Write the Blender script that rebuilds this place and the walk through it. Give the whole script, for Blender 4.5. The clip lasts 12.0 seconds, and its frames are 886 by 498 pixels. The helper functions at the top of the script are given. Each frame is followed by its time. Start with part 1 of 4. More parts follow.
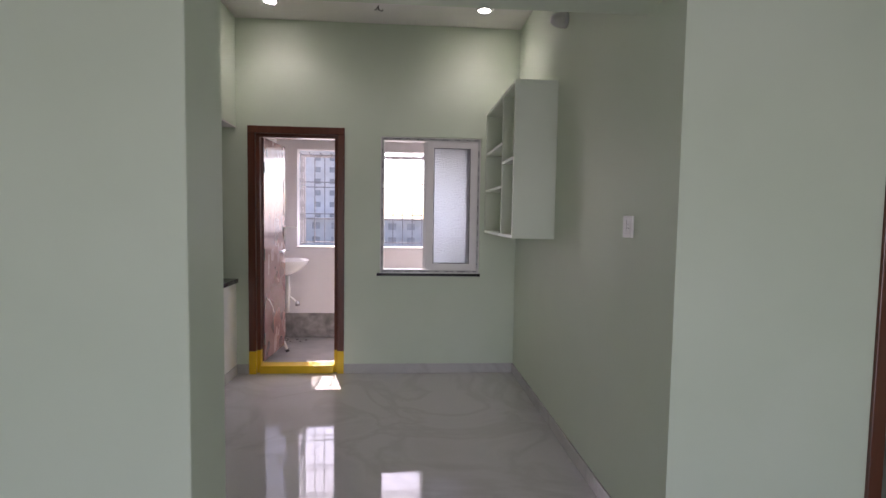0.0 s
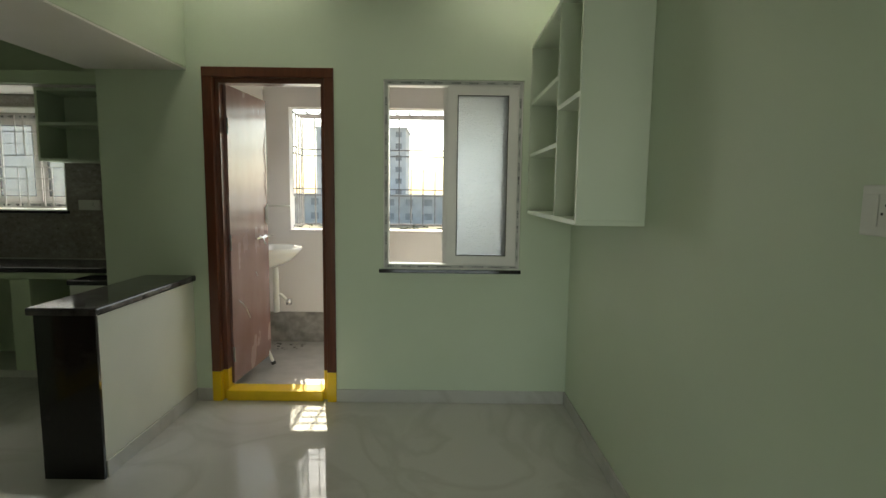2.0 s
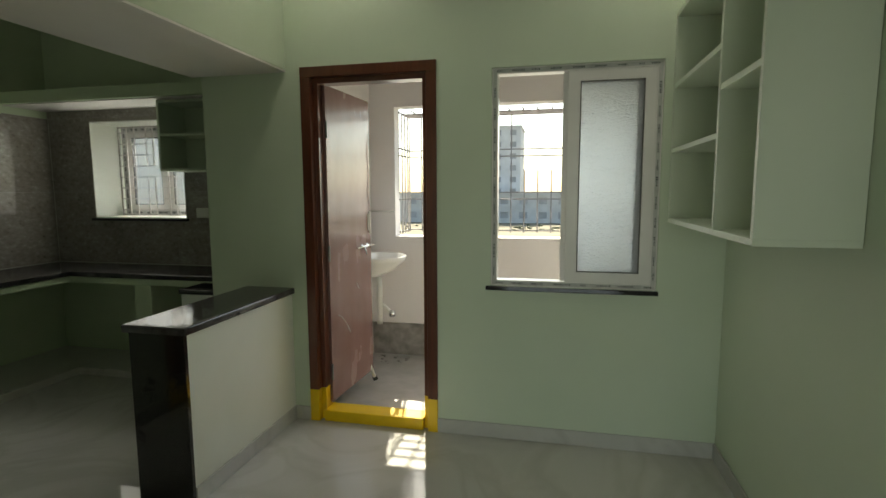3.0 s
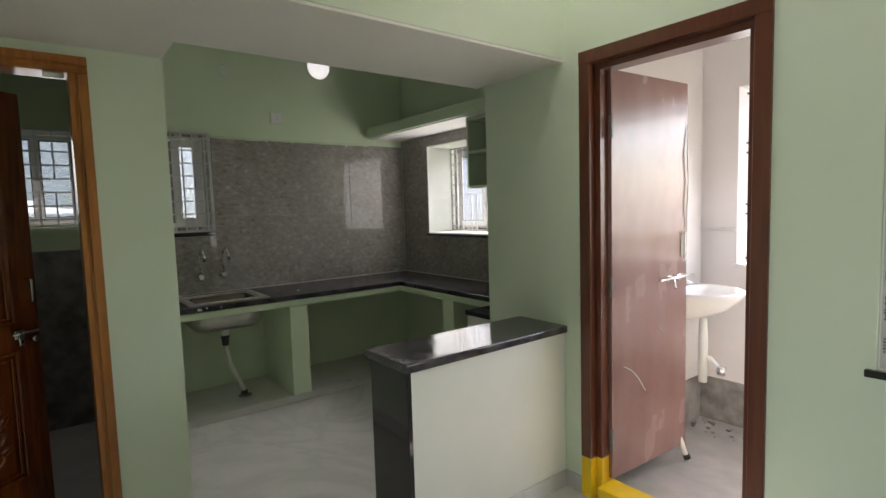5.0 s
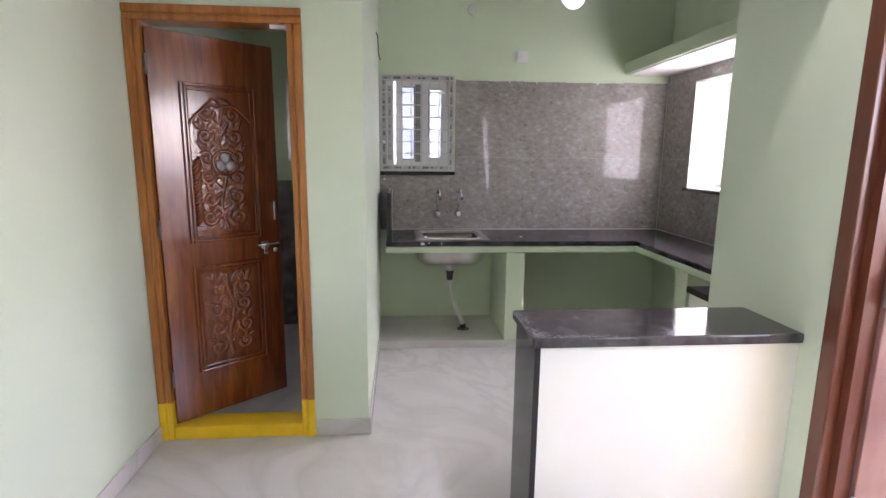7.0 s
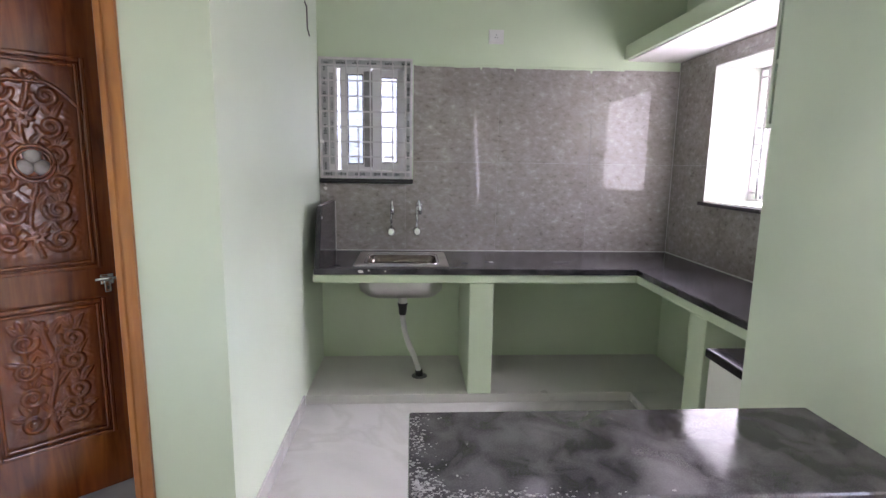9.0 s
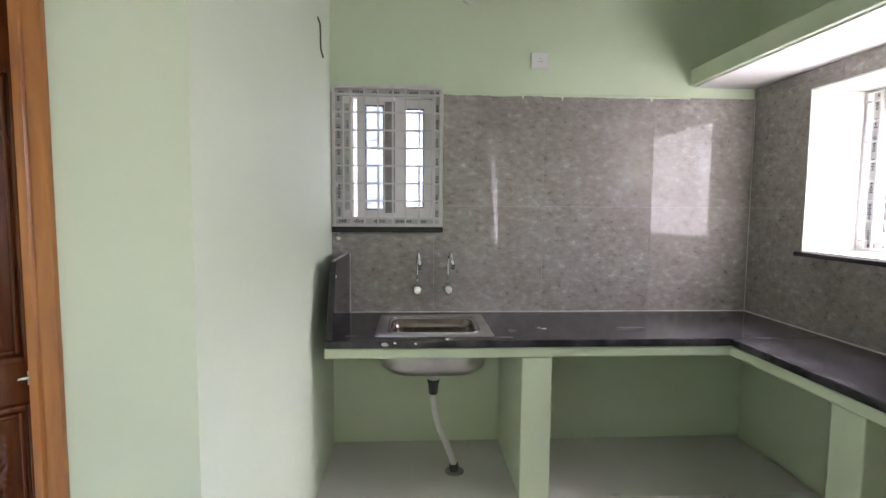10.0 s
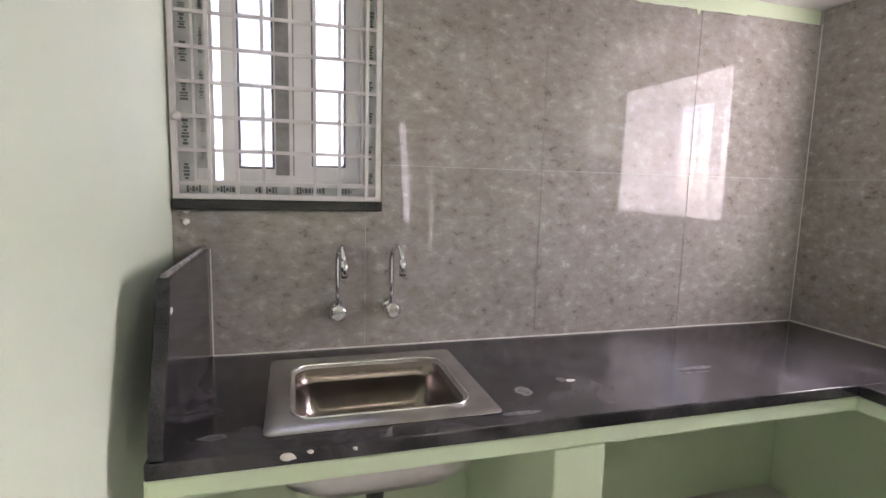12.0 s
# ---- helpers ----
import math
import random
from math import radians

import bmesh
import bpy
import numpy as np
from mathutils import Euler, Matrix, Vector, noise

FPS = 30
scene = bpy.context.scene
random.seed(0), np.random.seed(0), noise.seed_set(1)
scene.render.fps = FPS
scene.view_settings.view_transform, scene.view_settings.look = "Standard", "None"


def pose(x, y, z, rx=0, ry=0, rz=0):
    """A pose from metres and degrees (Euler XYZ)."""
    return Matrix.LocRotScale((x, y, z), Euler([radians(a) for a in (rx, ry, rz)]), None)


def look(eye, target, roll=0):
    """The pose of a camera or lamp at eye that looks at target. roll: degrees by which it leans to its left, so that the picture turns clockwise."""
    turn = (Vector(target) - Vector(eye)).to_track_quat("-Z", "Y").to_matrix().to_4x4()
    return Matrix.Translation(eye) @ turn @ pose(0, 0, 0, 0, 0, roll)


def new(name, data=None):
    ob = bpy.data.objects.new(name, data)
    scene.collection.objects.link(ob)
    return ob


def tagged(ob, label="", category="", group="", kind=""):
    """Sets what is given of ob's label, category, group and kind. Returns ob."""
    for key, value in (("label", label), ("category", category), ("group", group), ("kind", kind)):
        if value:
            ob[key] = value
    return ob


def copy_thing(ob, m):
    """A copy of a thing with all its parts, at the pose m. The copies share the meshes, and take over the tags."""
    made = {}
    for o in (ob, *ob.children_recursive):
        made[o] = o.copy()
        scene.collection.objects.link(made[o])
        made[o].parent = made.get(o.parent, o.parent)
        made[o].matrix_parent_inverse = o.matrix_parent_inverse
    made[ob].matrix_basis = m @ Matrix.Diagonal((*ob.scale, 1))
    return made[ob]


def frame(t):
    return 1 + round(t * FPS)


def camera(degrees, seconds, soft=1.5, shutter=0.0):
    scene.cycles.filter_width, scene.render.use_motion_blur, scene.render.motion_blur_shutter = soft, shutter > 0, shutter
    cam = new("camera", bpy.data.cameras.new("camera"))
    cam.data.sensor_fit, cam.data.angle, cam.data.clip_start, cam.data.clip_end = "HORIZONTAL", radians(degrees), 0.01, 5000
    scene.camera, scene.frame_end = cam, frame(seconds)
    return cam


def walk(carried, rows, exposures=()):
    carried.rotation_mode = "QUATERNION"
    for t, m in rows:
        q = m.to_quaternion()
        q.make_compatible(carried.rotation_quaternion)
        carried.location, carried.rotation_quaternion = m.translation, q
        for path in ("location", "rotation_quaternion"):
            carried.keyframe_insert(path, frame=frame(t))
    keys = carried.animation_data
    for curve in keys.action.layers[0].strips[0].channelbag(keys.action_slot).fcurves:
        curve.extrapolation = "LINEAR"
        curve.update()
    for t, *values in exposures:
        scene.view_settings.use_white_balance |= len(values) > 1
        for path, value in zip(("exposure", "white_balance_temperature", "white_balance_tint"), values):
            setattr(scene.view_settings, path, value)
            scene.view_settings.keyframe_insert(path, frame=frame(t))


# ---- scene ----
cam = camera(81.3, 12.0)
PATH = [
    (0, (0.01, 0.046, 1.386), (0.158, 2.037, 1.262), 0.9),
    (0.5, (0.0, 0.362, 1.361), (0.139, 2.352, 1.222), 0.8),
    (1, (0.053, 0.671, 1.362), (0.149, 2.661, 1.182), 0.5),
    (1.5, (0.157, 0.992, 1.389), (0.196, 2.983, 1.197), 0.6),
    (2, (0.163, 1.282, 1.38), (0.171, 3.27, 1.162), 0.7),
    (2.5, (0.141, 1.518, 1.391), (-0.035, 3.494, 1.134), 0.5),
    (2.7, (0.143, 1.599, 1.404), (-0.159, 3.561, 1.163), 0.1),
    (4.3, (0.165, 2.229, 1.437), (-0.664, 4.038, 1.238), -1.2),
    (4.5, (0.159, 2.31, 1.426), (-0.86, 4.021, 1.237), -1.8),
    (5, (0.226, 2.538, 1.436), (-1.355, 3.752, 1.275), -1.7),
    (5.5, (0.2, 2.698, 1.424), (-1.652, 3.436, 1.266), -0.6),
    (6, (0.15, 2.823, 1.453), (-1.796, 3.248, 1.264), -0.3),
    (6.5, (0.189, 2.999, 1.446), (-1.777, 3.2, 1.138), 0.1),
    (6.7, (0.209, 3.074, 1.435), (-1.753, 3.237, 1.083), 0.3),
    (8.3, (-0.179, 3.338, 1.428), (-2.141, 3.501, 1.075), 1.2),
    (8.5, (-0.309, 3.394, 1.422), (-2.27, 3.555, 1.063), 0.5),
    (9, (-0.611, 3.602, 1.4), (-2.581, 3.722, 1.077), 0.9),
    (9.5, (-0.895, 3.558, 1.408), (-2.881, 3.63, 1.182), 1.0),
    (10, (-1.211, 3.443, 1.408), (-3.202, 3.556, 1.248), 0.4),
    (10.5, (-1.559, 3.384, 1.366), (-3.529, 3.707, 1.249), -0.4),
    (11, (-1.829, 3.399, 1.393), (-3.735, 3.989, 1.257), -0.0),
    (11.5, (-2.143, 3.345, 1.381), (-4.004, 4.055, 1.199), 0.8),
    (12, (-2.434, 3.331, 1.363), (-4.339, 3.886, 1.112), 1.5),
]

EXPOSURES = [(0.0, 1.86, 6550, 33), (0.5, 2.0, 6700, 26), (1.0, 1.65, 7350, 11), (2.0, 1.6, 7500, 2), (2.7, 1.48, 7500, 2), (4.3, 1.75, 7750, 0), (5.0, 2.6, 6900, 15), (5.5, 3.5, 6150, 25), (6.0, 3.78, 6300, 30), (6.5, 3.92, 6350, 34), (8.5, 3.97, 6350, 32), (9.0, 4.02, 6200, 33), (10.0, 4.02, 6450, 28), (11.0, 4.12, 7000, 30), (11.5, 4.2, 7000, 31), (12.0, 4.38, 6750, 32)]
walk(cam, [(t, look(eye, target, roll)) for t, eye, target, roll in PATH], EXPOSURES)

# ---- world, sun, large lights ----
world = bpy.data.worlds.new("sky")
scene.world = world
world.use_nodes = True
wn = world.node_tree.nodes
sky = wn.new("ShaderNodeTexSky")
sky.sky_type = "NISHITA"
sky.sun_disc = False
sky.sun_elevation, sky.sun_rotation = radians(47), radians(-14)
sky.dust_density = 1.5
wn["Background"].inputs["Strength"].default_value = 0.15
world.node_tree.links.new(sky.outputs["Color"], wn["Background"].inputs["Color"])

sun = new("sun", bpy.data.lights.new("sun", "SUN"))
sun.data.energy, sun.data.angle, sun.data.color = 5.0, radians(0.6), (1.0, 0.95, 0.87)
sun.matrix_world = look((0, 0, 20), (0.171, -0.663, 20 - 0.729))

hall_light = new("hall_window_light", bpy.data.lights.new("hall_window_light", "AREA"))
hall_light.data.shape, hall_light.data.size, hall_light.data.size_y = "RECTANGLE", 2.3, 2.0
hall_light.data.energy, hall_light.data.color = 13.5, (0.95, 0.98, 1.0)
hall_light.matrix_world = look((0.25, -3.55, 1.2), (0.25, 0, 1.2))



def window_light(name, size, size_y, energy, eye, target):
    """Skylight entering by one window's opening."""
    lamp = new(name, bpy.data.lights.new(name, "AREA"))
    lamp.data.shape, lamp.data.size, lamp.data.size_y = "RECTANGLE", size, size_y
    lamp.data.energy, lamp.data.color = energy, (0.98, 0.98, 1.0)
    lamp.matrix_world = look(eye, target)


window_light("counter_window_light", 0.85, 0.75, 0.75, (-3.245, 5.40, 1.60), (-3.245, 0, 1.60))
window_light("counter_sky_light", 1.2, 1.4, 34.0, (-3.6, 6.7, 2.75), (-3.2, 4.7, 0.9))
window_light("sink_window_light", 0.56, 0.72, 0.03, (-4.085, 3.30, 1.685), (0, 3.30, 1.5))
window_light("toilet_window_light", 0.46, 0.58, 0.2, (-4.085, 2.515, 1.705), (-2.6, 2.4, 0.6))
window_light("dining_window_light", 0.38, 1.10, 0.6, (0.005, 4.546, 1.47), (0.005, 0, 1.1))
window_light("wash_opening_light", 1.9, 1.0, 2.4, (-0.195, 5.90, 1.57), (-0.195, 4.6, 0.5))
for lx, ly in ((-1.035, 4.18), (0.615, 4.175)):
    spot = new("downlight_beam", bpy.data.lights.new("downlight_beam", "SPOT"))
    spot.data.energy, spot.data.color = 3.1, (1.0, 0.97, 0.92)
    spot.data.spot_size, spot.data.spot_blend, spot.data.shadow_soft_size = radians(140), 0.7, 0.07
    spot.matrix_world = look((lx, ly, 2.998), (lx, ly, 0))


# ---- materials ----
def node_mat(name):
    m = bpy.data.materials.new(name)
    m.use_nodes = True
    return m, m.node_tree.nodes, m.node_tree.links, m.node_tree.nodes["Principled BSDF"]


def surface(name, c1, c2, scale=3.0, rough=0.5, rough_var=0.1, bump=0.15, grain=120.0, metallic=0.0, spec=0.5, detail=5.0, stretch=None, coat=0.0, lo=0.35, hi=0.65, vary=0.0, warp=0.0):
    """Two colours mixed by broad noise, fine grain in the relief and in the gloss."""
    m, n, l, b = node_mat(name)
    co = n.new("ShaderNodeTexCoord")
    mp = n.new("ShaderNodeMapping")
    l.new(co.outputs["Object"], mp.inputs["Vector"])
    if stretch:
        mp.inputs["Scale"].default_value = stretch
    t1 = n.new("ShaderNodeTexNoise")
    t1.inputs["Scale"].default_value, t1.inputs["Detail"].default_value, t1.inputs["Distortion"].default_value = scale, detail, warp
    l.new(mp.outputs["Vector"], t1.inputs["Vector"])
    ramp = n.new("ShaderNodeValToRGB")
    ramp.color_ramp.elements[0].position, ramp.color_ramp.elements[1].position = lo, hi
    ramp.color_ramp.elements[0].color, ramp.color_ramp.elements[1].color = (*c1, 1), (*c2, 1)
    l.new(t1.outputs["Fac"], ramp.inputs["Fac"])
    out = ramp.outputs["Color"]
    if vary:
        info = n.new("ShaderNodeObjectInfo")
        hsv = n.new("ShaderNodeHueSaturation")
        mr = n.new("ShaderNodeMapRange")
        mr.inputs["To Min"].default_value, mr.inputs["To Max"].default_value = 1 - vary, 1 + vary
        l.new(info.outputs["Random"], mr.inputs["Value"])
        l.new(mr.outputs["Result"], hsv.inputs["Value"])
        l.new(out, hsv.inputs["Color"])
        out = hsv.outputs["Color"]
    l.new(out, b.inputs["Base Color"])
    t2 = n.new("ShaderNodeTexNoise")
    t2.inputs["Scale"].default_value, t2.inputs["Detail"].default_value = grain, 3.0
    l.new(mp.outputs["Vector"], t2.inputs["Vector"])
    mr2 = n.new("ShaderNodeMapRange")
    mr2.inputs["To Min"].default_value, mr2.inputs["To Max"].default_value = max(0.02, rough - rough_var), rough + rough_var
    l.new(t1.outputs["Fac"], mr2.inputs["Value"])
    l.new(mr2.outputs["Result"], b.inputs["Roughness"])
    if bump:
        bp = n.new("ShaderNodeBump")
        bp.inputs["Strength"].default_value, bp.inputs["Distance"].default_value = bump, 0.002
        l.new(t2.outputs["Fac"], bp.inputs["Height"])
        l.new(bp.outputs["Normal"], b.inputs["Normal"])
    b.inputs["Metallic"].default_value = metallic
    b.inputs["Specular IOR Level"].default_value = spec
    b.inputs["Coat Weight"].default_value = coat
    b.inputs["Coat Roughness"].default_value = 0.15
    return m


def speckled(name, base, fleck, dust, scale=220.0, rough=0.2, dust_scale=4.0, dust_lo=0.55, dust_hi=0.75, dust_max=0.6):
    """Polished stone: fine crystals, and patches of dried dust that dull the gloss."""
    m, n, l, b = node_mat(name)
    co = n.new("ShaderNodeTexCoord")
    v = n.new("ShaderNodeTexVoronoi")
    v.inputs["Scale"].default_value = scale
    l.new(co.outputs["Object"], v.inputs["Vector"])
    r1 = n.new("ShaderNodeValToRGB")
    r1.color_ramp.elements[0].color, r1.color_ramp.elements[1].color = (*base, 1), (*fleck, 1)
    r1.color_ramp.elements[0].position, r1.color_ramp.elements[1].position = 0.3, 1.0
    l.new(v.outputs["Distance"], r1.inputs["Fac"])
    t = n.new("ShaderNodeTexNoise")
    t.inputs["Scale"].default_value, t.inputs["Detail"].default_value, t.inputs["Distortion"].default_value = dust_scale, 7.0, 0.6
    l.new(co.outputs["Object"], t.inputs["Vector"])
    mr = n.new("ShaderNodeMapRange")
    mr.inputs["From Min"].default_value, mr.inputs["From Max"].default_value, mr.inputs["To Max"].default_value = dust_lo, dust_hi, dust_max
    l.new(t.outputs["Fac"], mr.inputs["Value"])
    mix = n.new("ShaderNodeMix")
    mix.data_type = "RGBA"
    l.new(mr.outputs["Result"], mix.inputs[0])
    l.new(r1.outputs["Color"], mix.inputs[6])
    mix.inputs[7].default_value = (*dust, 1)
    l.new(mix.outputs[2], b.inputs["Base Color"])
    mr2 = n.new("ShaderNodeMapRange")
    mr2.inputs["To Min"].default_value, mr2.inputs["To Max"].default_value = rough, rough + 0.34
    l.new(mr.outputs["Result"], mr2.inputs["Value"])
    l.new(mr2.outputs["Result"], b.inputs["Roughness"])
    return m


def flecked(name):
    """Glazed stone-look tile: brown-grey clouds, ragged pale and dark flecks."""
    m, n, l, b = node_mat(name)
    co = n.new("ShaderNodeTexCoord")
    mp = n.new("ShaderNodeMapping")
    mp.inputs["Scale"].default_value = (1, 0.85, 1.3)
    mp.inputs["Rotation"].default_value = (radians(-24), 0, 0)
    l.new(co.outputs["Object"], mp.inputs["Vector"])

    def layer(scale, detail, warp, stops):
        t = n.new("ShaderNodeTexNoise")
        t.inputs["Scale"].default_value, t.inputs["Detail"].default_value, t.inputs["Distortion"].default_value = scale, detail, warp
        t.inputs["Roughness"].default_value = 0.68
        l.new(mp.outputs["Vector"], t.inputs["Vector"])
        r = n.new("ShaderNodeValToRGB")
        e = r.color_ramp.elements
        while len(e) < len(stops):
            e.new(0.5)
        for k, (p, c) in enumerate(stops):
            e[k].position, e[k].color = p, (*c, 1)
        l.new(t.outputs["Fac"], r.inputs["Fac"])
        return r.outputs["Color"]

    cloud = layer(5.0, 7.0, 0.2, ((0.3, (0.27, 0.245, 0.223)), (0.5, (0.325, 0.30, 0.276)), (0.7, (0.385, 0.36, 0.338))))
    fleck = layer(26.0, 8.0, 0.1, ((0.31, (0.50, 0.48, 0.46)), (0.41, (0.88, 0.87, 0.86)), (0.56, (1.02, 1.02, 1.02)), (0.64, (1.24, 1.26, 1.28)), (0.73, (1.68, 1.72, 1.75))))
    mix = n.new("ShaderNodeMix")
    mix.data_type, mix.blend_type = "RGBA", "MULTIPLY"
    mix.inputs[0].default_value = 1.0
    l.new(cloud, mix.inputs[6])
    l.new(fleck, mix.inputs[7])
    info = n.new("ShaderNodeObjectInfo")
    mr = n.new("ShaderNodeMapRange")
    mr.inputs["To Min"].default_value, mr.inputs["To Max"].default_value = 0.95, 1.05
    l.new(info.outputs["Random"], mr.inputs["Value"])
    hsv = n.new("ShaderNodeHueSaturation")
    l.new(mr.outputs["Result"], hsv.inputs["Value"])
    l.new(mix.outputs[2], hsv.inputs["Color"])
    l.new(hsv.outputs["Color"], b.inputs["Base Color"])
    smear = n.new("ShaderNodeTexNoise")
    smear.inputs["Scale"].default_value, smear.inputs["Detail"].default_value = 3.0, 4.0
    l.new(co.outputs["Object"], smear.inputs["Vector"])
    mr2 = n.new("ShaderNodeMapRange")
    mr2.inputs["From Min"].default_value, mr2.inputs["From Max"].default_value = 0.3, 0.7
    mr2.inputs["To Min"].default_value, mr2.inputs["To Max"].default_value = 0.02, 0.05
    l.new(smear.outputs["Fac"], mr2.inputs["Value"])
    l.new(mr2.outputs["Result"], b.inputs["Roughness"])
    b.inputs["Specular IOR Level"].default_value = 0.38
    return m


def marble(name, base, vein, rough=0.07):
    """Polished vitrified tile: cloudy ground with thin soft veins."""
    m, n, l, b = node_mat(name)
    co = n.new("ShaderNodeTexCoord")
    t = n.new("ShaderNodeTexNoise")
    t.inputs["Scale"].default_value, t.inputs["Detail"].default_value, t.inputs["Distortion"].default_value = 1.1, 6.0, 1.4
    l.new(co.outputs["Object"], t.inputs["Vector"])
    r = n.new("ShaderNodeValToRGB")
    e = r.color_ramp.elements
    e[0].position, e[0].color = 0.30, (*[c * 0.9 for c in base], 1)
    e[1].position, e[1].color = 0.75, (*base, 1)
    for p, c in ((0.44, base), (0.495, vein), (0.55, base)):
        k = e.new(p)
        k.color = (*c, 1)
    l.new(t.outputs["Fac"], r.inputs["Fac"])
    l.new(r.outputs["Color"], b.inputs["Base Color"])
    t2 = n.new("ShaderNodeTexNoise")
    t2.inputs["Scale"].default_value, t2.inputs["Detail"].default_value = 5.0, 6.0
    l.new(co.outputs["Object"], t2.inputs["Vector"])
    mr = n.new("ShaderNodeMapRange")
    mr.inputs["From Min"].default_value, mr.inputs["From Max"].default_value = 0.4, 0.75
    mr.inputs["To Min"].default_value, mr.inputs["To Max"].default_value = rough, rough + 0.06
    l.new(t2.outputs["Fac"], mr.inputs["Value"])
    l.new(mr.outputs["Result"], b.inputs["Roughness"])
    return m


def wood(name, dark, light, rough=0.3, coat=0.4, scale=5.0, stretch=(6, 6, 0.6)):
    """Varnished timber with grain along its length."""
    m, n, l, b = node_mat(name)
    co = n.new("ShaderNodeTexCoord")
    mp = n.new("ShaderNodeMapping")
    mp.inputs["Scale"].default_value = stretch
    l.new(co.outputs["Object"], mp.inputs["Vector"])
    w = n.new("ShaderNodeTexNoise")
    w.inputs["Scale"].default_value, w.inputs["Detail"].default_value, w.inputs["Distortion"].default_value = scale, 8.0, 0.8
    l.new(mp.outputs["Vector"], w.inputs["Vector"])
    r = n.new("ShaderNodeValToRGB")
    r.color_ramp.elements[0].position, r.color_ramp.elements[1].position = 0.32, 0.7
    r.color_ramp.elements[0].color, r.color_ramp.elements[1].color = (*dark, 1), (*light, 1)
    l.new(w.outputs["Fac"], r.inputs["Fac"])
    l.new(r.outputs["Color"], b.inputs["Base Color"])
    bp = n.new("ShaderNodeBump")
    bp.inputs["Strength"].default_value, bp.inputs["Distance"].default_value = 0.12, 0.002
    l.new(w.outputs["Fac"], bp.inputs["Height"])
    l.new(bp.outputs["Normal"], b.inputs["Normal"])
    b.inputs["Roughness"].default_value = rough
    b.inputs["Coat Weight"].default_value, b.inputs["Coat Roughness"].default_value = coat, 0.12
    return m


def glass(name, rough=0.0, tint=(0.95, 0.97, 1.0)):
    m, n, l, b = node_mat(name)
    b.inputs["Base Color"].default_value = (*tint, 1)
    b.inputs["Transmission Weight"].default_value = 1.0
    b.inputs["Roughness"].default_value = rough
    b.inputs["IOR"].default_value = 1.45
    return m


def frosted(name):
    """Pressed privacy glass: spreads the daylight behind it, with a rippled relief."""
    m, n, l, b = node_mat(name)
    co = n.new("ShaderNodeTexCoord")
    mp = n.new("ShaderNodeMapping")
    mp.inputs["Scale"].default_value = (34, 34, 95)
    l.new(co.outputs["Object"], mp.inputs["Vector"])
    t = n.new("ShaderNodeTexNoise")
    t.inputs["Scale"].default_value, t.inputs["Detail"].default_value, t.inputs["Distortion"].default_value = 1.0, 4.0, 1.2
    l.new(mp.outputs["Vector"], t.inputs["Vector"])
    bp = n.new("ShaderNodeBump")
    bp.inputs["Strength"].default_value, bp.inputs["Distance"].default_value = 0.9, 0.012
    l.new(t.outputs["Fac"], bp.inputs["Height"])
    l.new(bp.outputs["Normal"], b.inputs["Normal"])
    b.inputs["Base Color"].default_value = (0.60, 0.63, 0.65, 1)
    b.inputs["Transmission Weight"].default_value = 1.0
    b.inputs["Roughness"].default_value = 0.6
    b.inputs["IOR"].default_value = 1.3
    return m


def glow(name, colour, strength):
    m, n, l, b = node_mat(name)
    b.inputs["Base Color"].default_value = (0.9, 0.9, 0.9, 1)
    b.inputs["Emission Color"].default_value = (*colour, 1)
    b.inputs["Emission Strength"].default_value = strength
    return m


PAINT = surface("mint_wall_paint", (0.60, 0.685, 0.545), (0.635, 0.715, 0.58), 1.6, 0.58, 0.08, 0.10, 160.0)
KITCHEN_PAINT = surface("pistachio_kitchen_paint", (0.59, 0.69, 0.49), (0.625, 0.725, 0.535), 1.6, 0.55, 0.08, 0.10, 160.0)
CREAM = surface("cream_wall_paint", (0.76, 0.775, 0.71), (0.81, 0.82, 0.76), 2.0, 0.45, 0.08, 0.10, 160.0)
WHITE = surface("white_ceiling_paint", (0.74, 0.72, 0.69), (0.80, 0.78, 0.75), 1.5, 0.7, 0.06, 0.10, 150.0)
PALEWALL = surface("off_white_wall_paint", (0.70, 0.67, 0.672), (0.76, 0.73, 0.732), 1.2, 0.55, 0.08, 0.10, 150.0)
FLOOR = marble("polished_floor_tile", (0.55, 0.545, 0.525), (0.495, 0.485, 0.46), 0.02)
SKIRT = marble("skirting_tile", (0.57, 0.565, 0.545), (0.50, 0.49, 0.47), 0.10)
PLINTH = surface("plinth_tile", (0.56, 0.55, 0.515), (0.62, 0.61, 0.575), 2.5, 0.3, 0.08, 0.05, 90.0)
PALEMINT = surface("pale_mint_laminate", (0.66, 0.73, 0.61), (0.70, 0.765, 0.65), 2.0, 0.4, 0.06, 0.05, 150.0)
WASHFLOOR = surface("grey_wash_floor_tile", (0.34, 0.33, 0.32), (0.46, 0.44, 0.43), 5.0, 0.4, 0.1, 0.1, 90.0)
DADO = surface("grey_stone_dado", (0.15, 0.145, 0.14), (0.34, 0.32, 0.31), 9.0, 0.35, 0.1, 0.1, 80.0, detail=9.0)
TILE = flecked("grey_glazed_wall_tile")
GROUT = surface("pale_tile_grout", (0.36, 0.345, 0.325), (0.46, 0.445, 0.42), 20.0, 0.8, 0.1, 0.2, 200.0)
GRANITE_DUSTY = speckled("dust_patched_black_granite", (0.018, 0.017, 0.019), (0.055, 0.052, 0.056), (0.25, 0.235, 0.245), 330.0, 0.06, 12.0, 0.36, 0.80, 0.38)
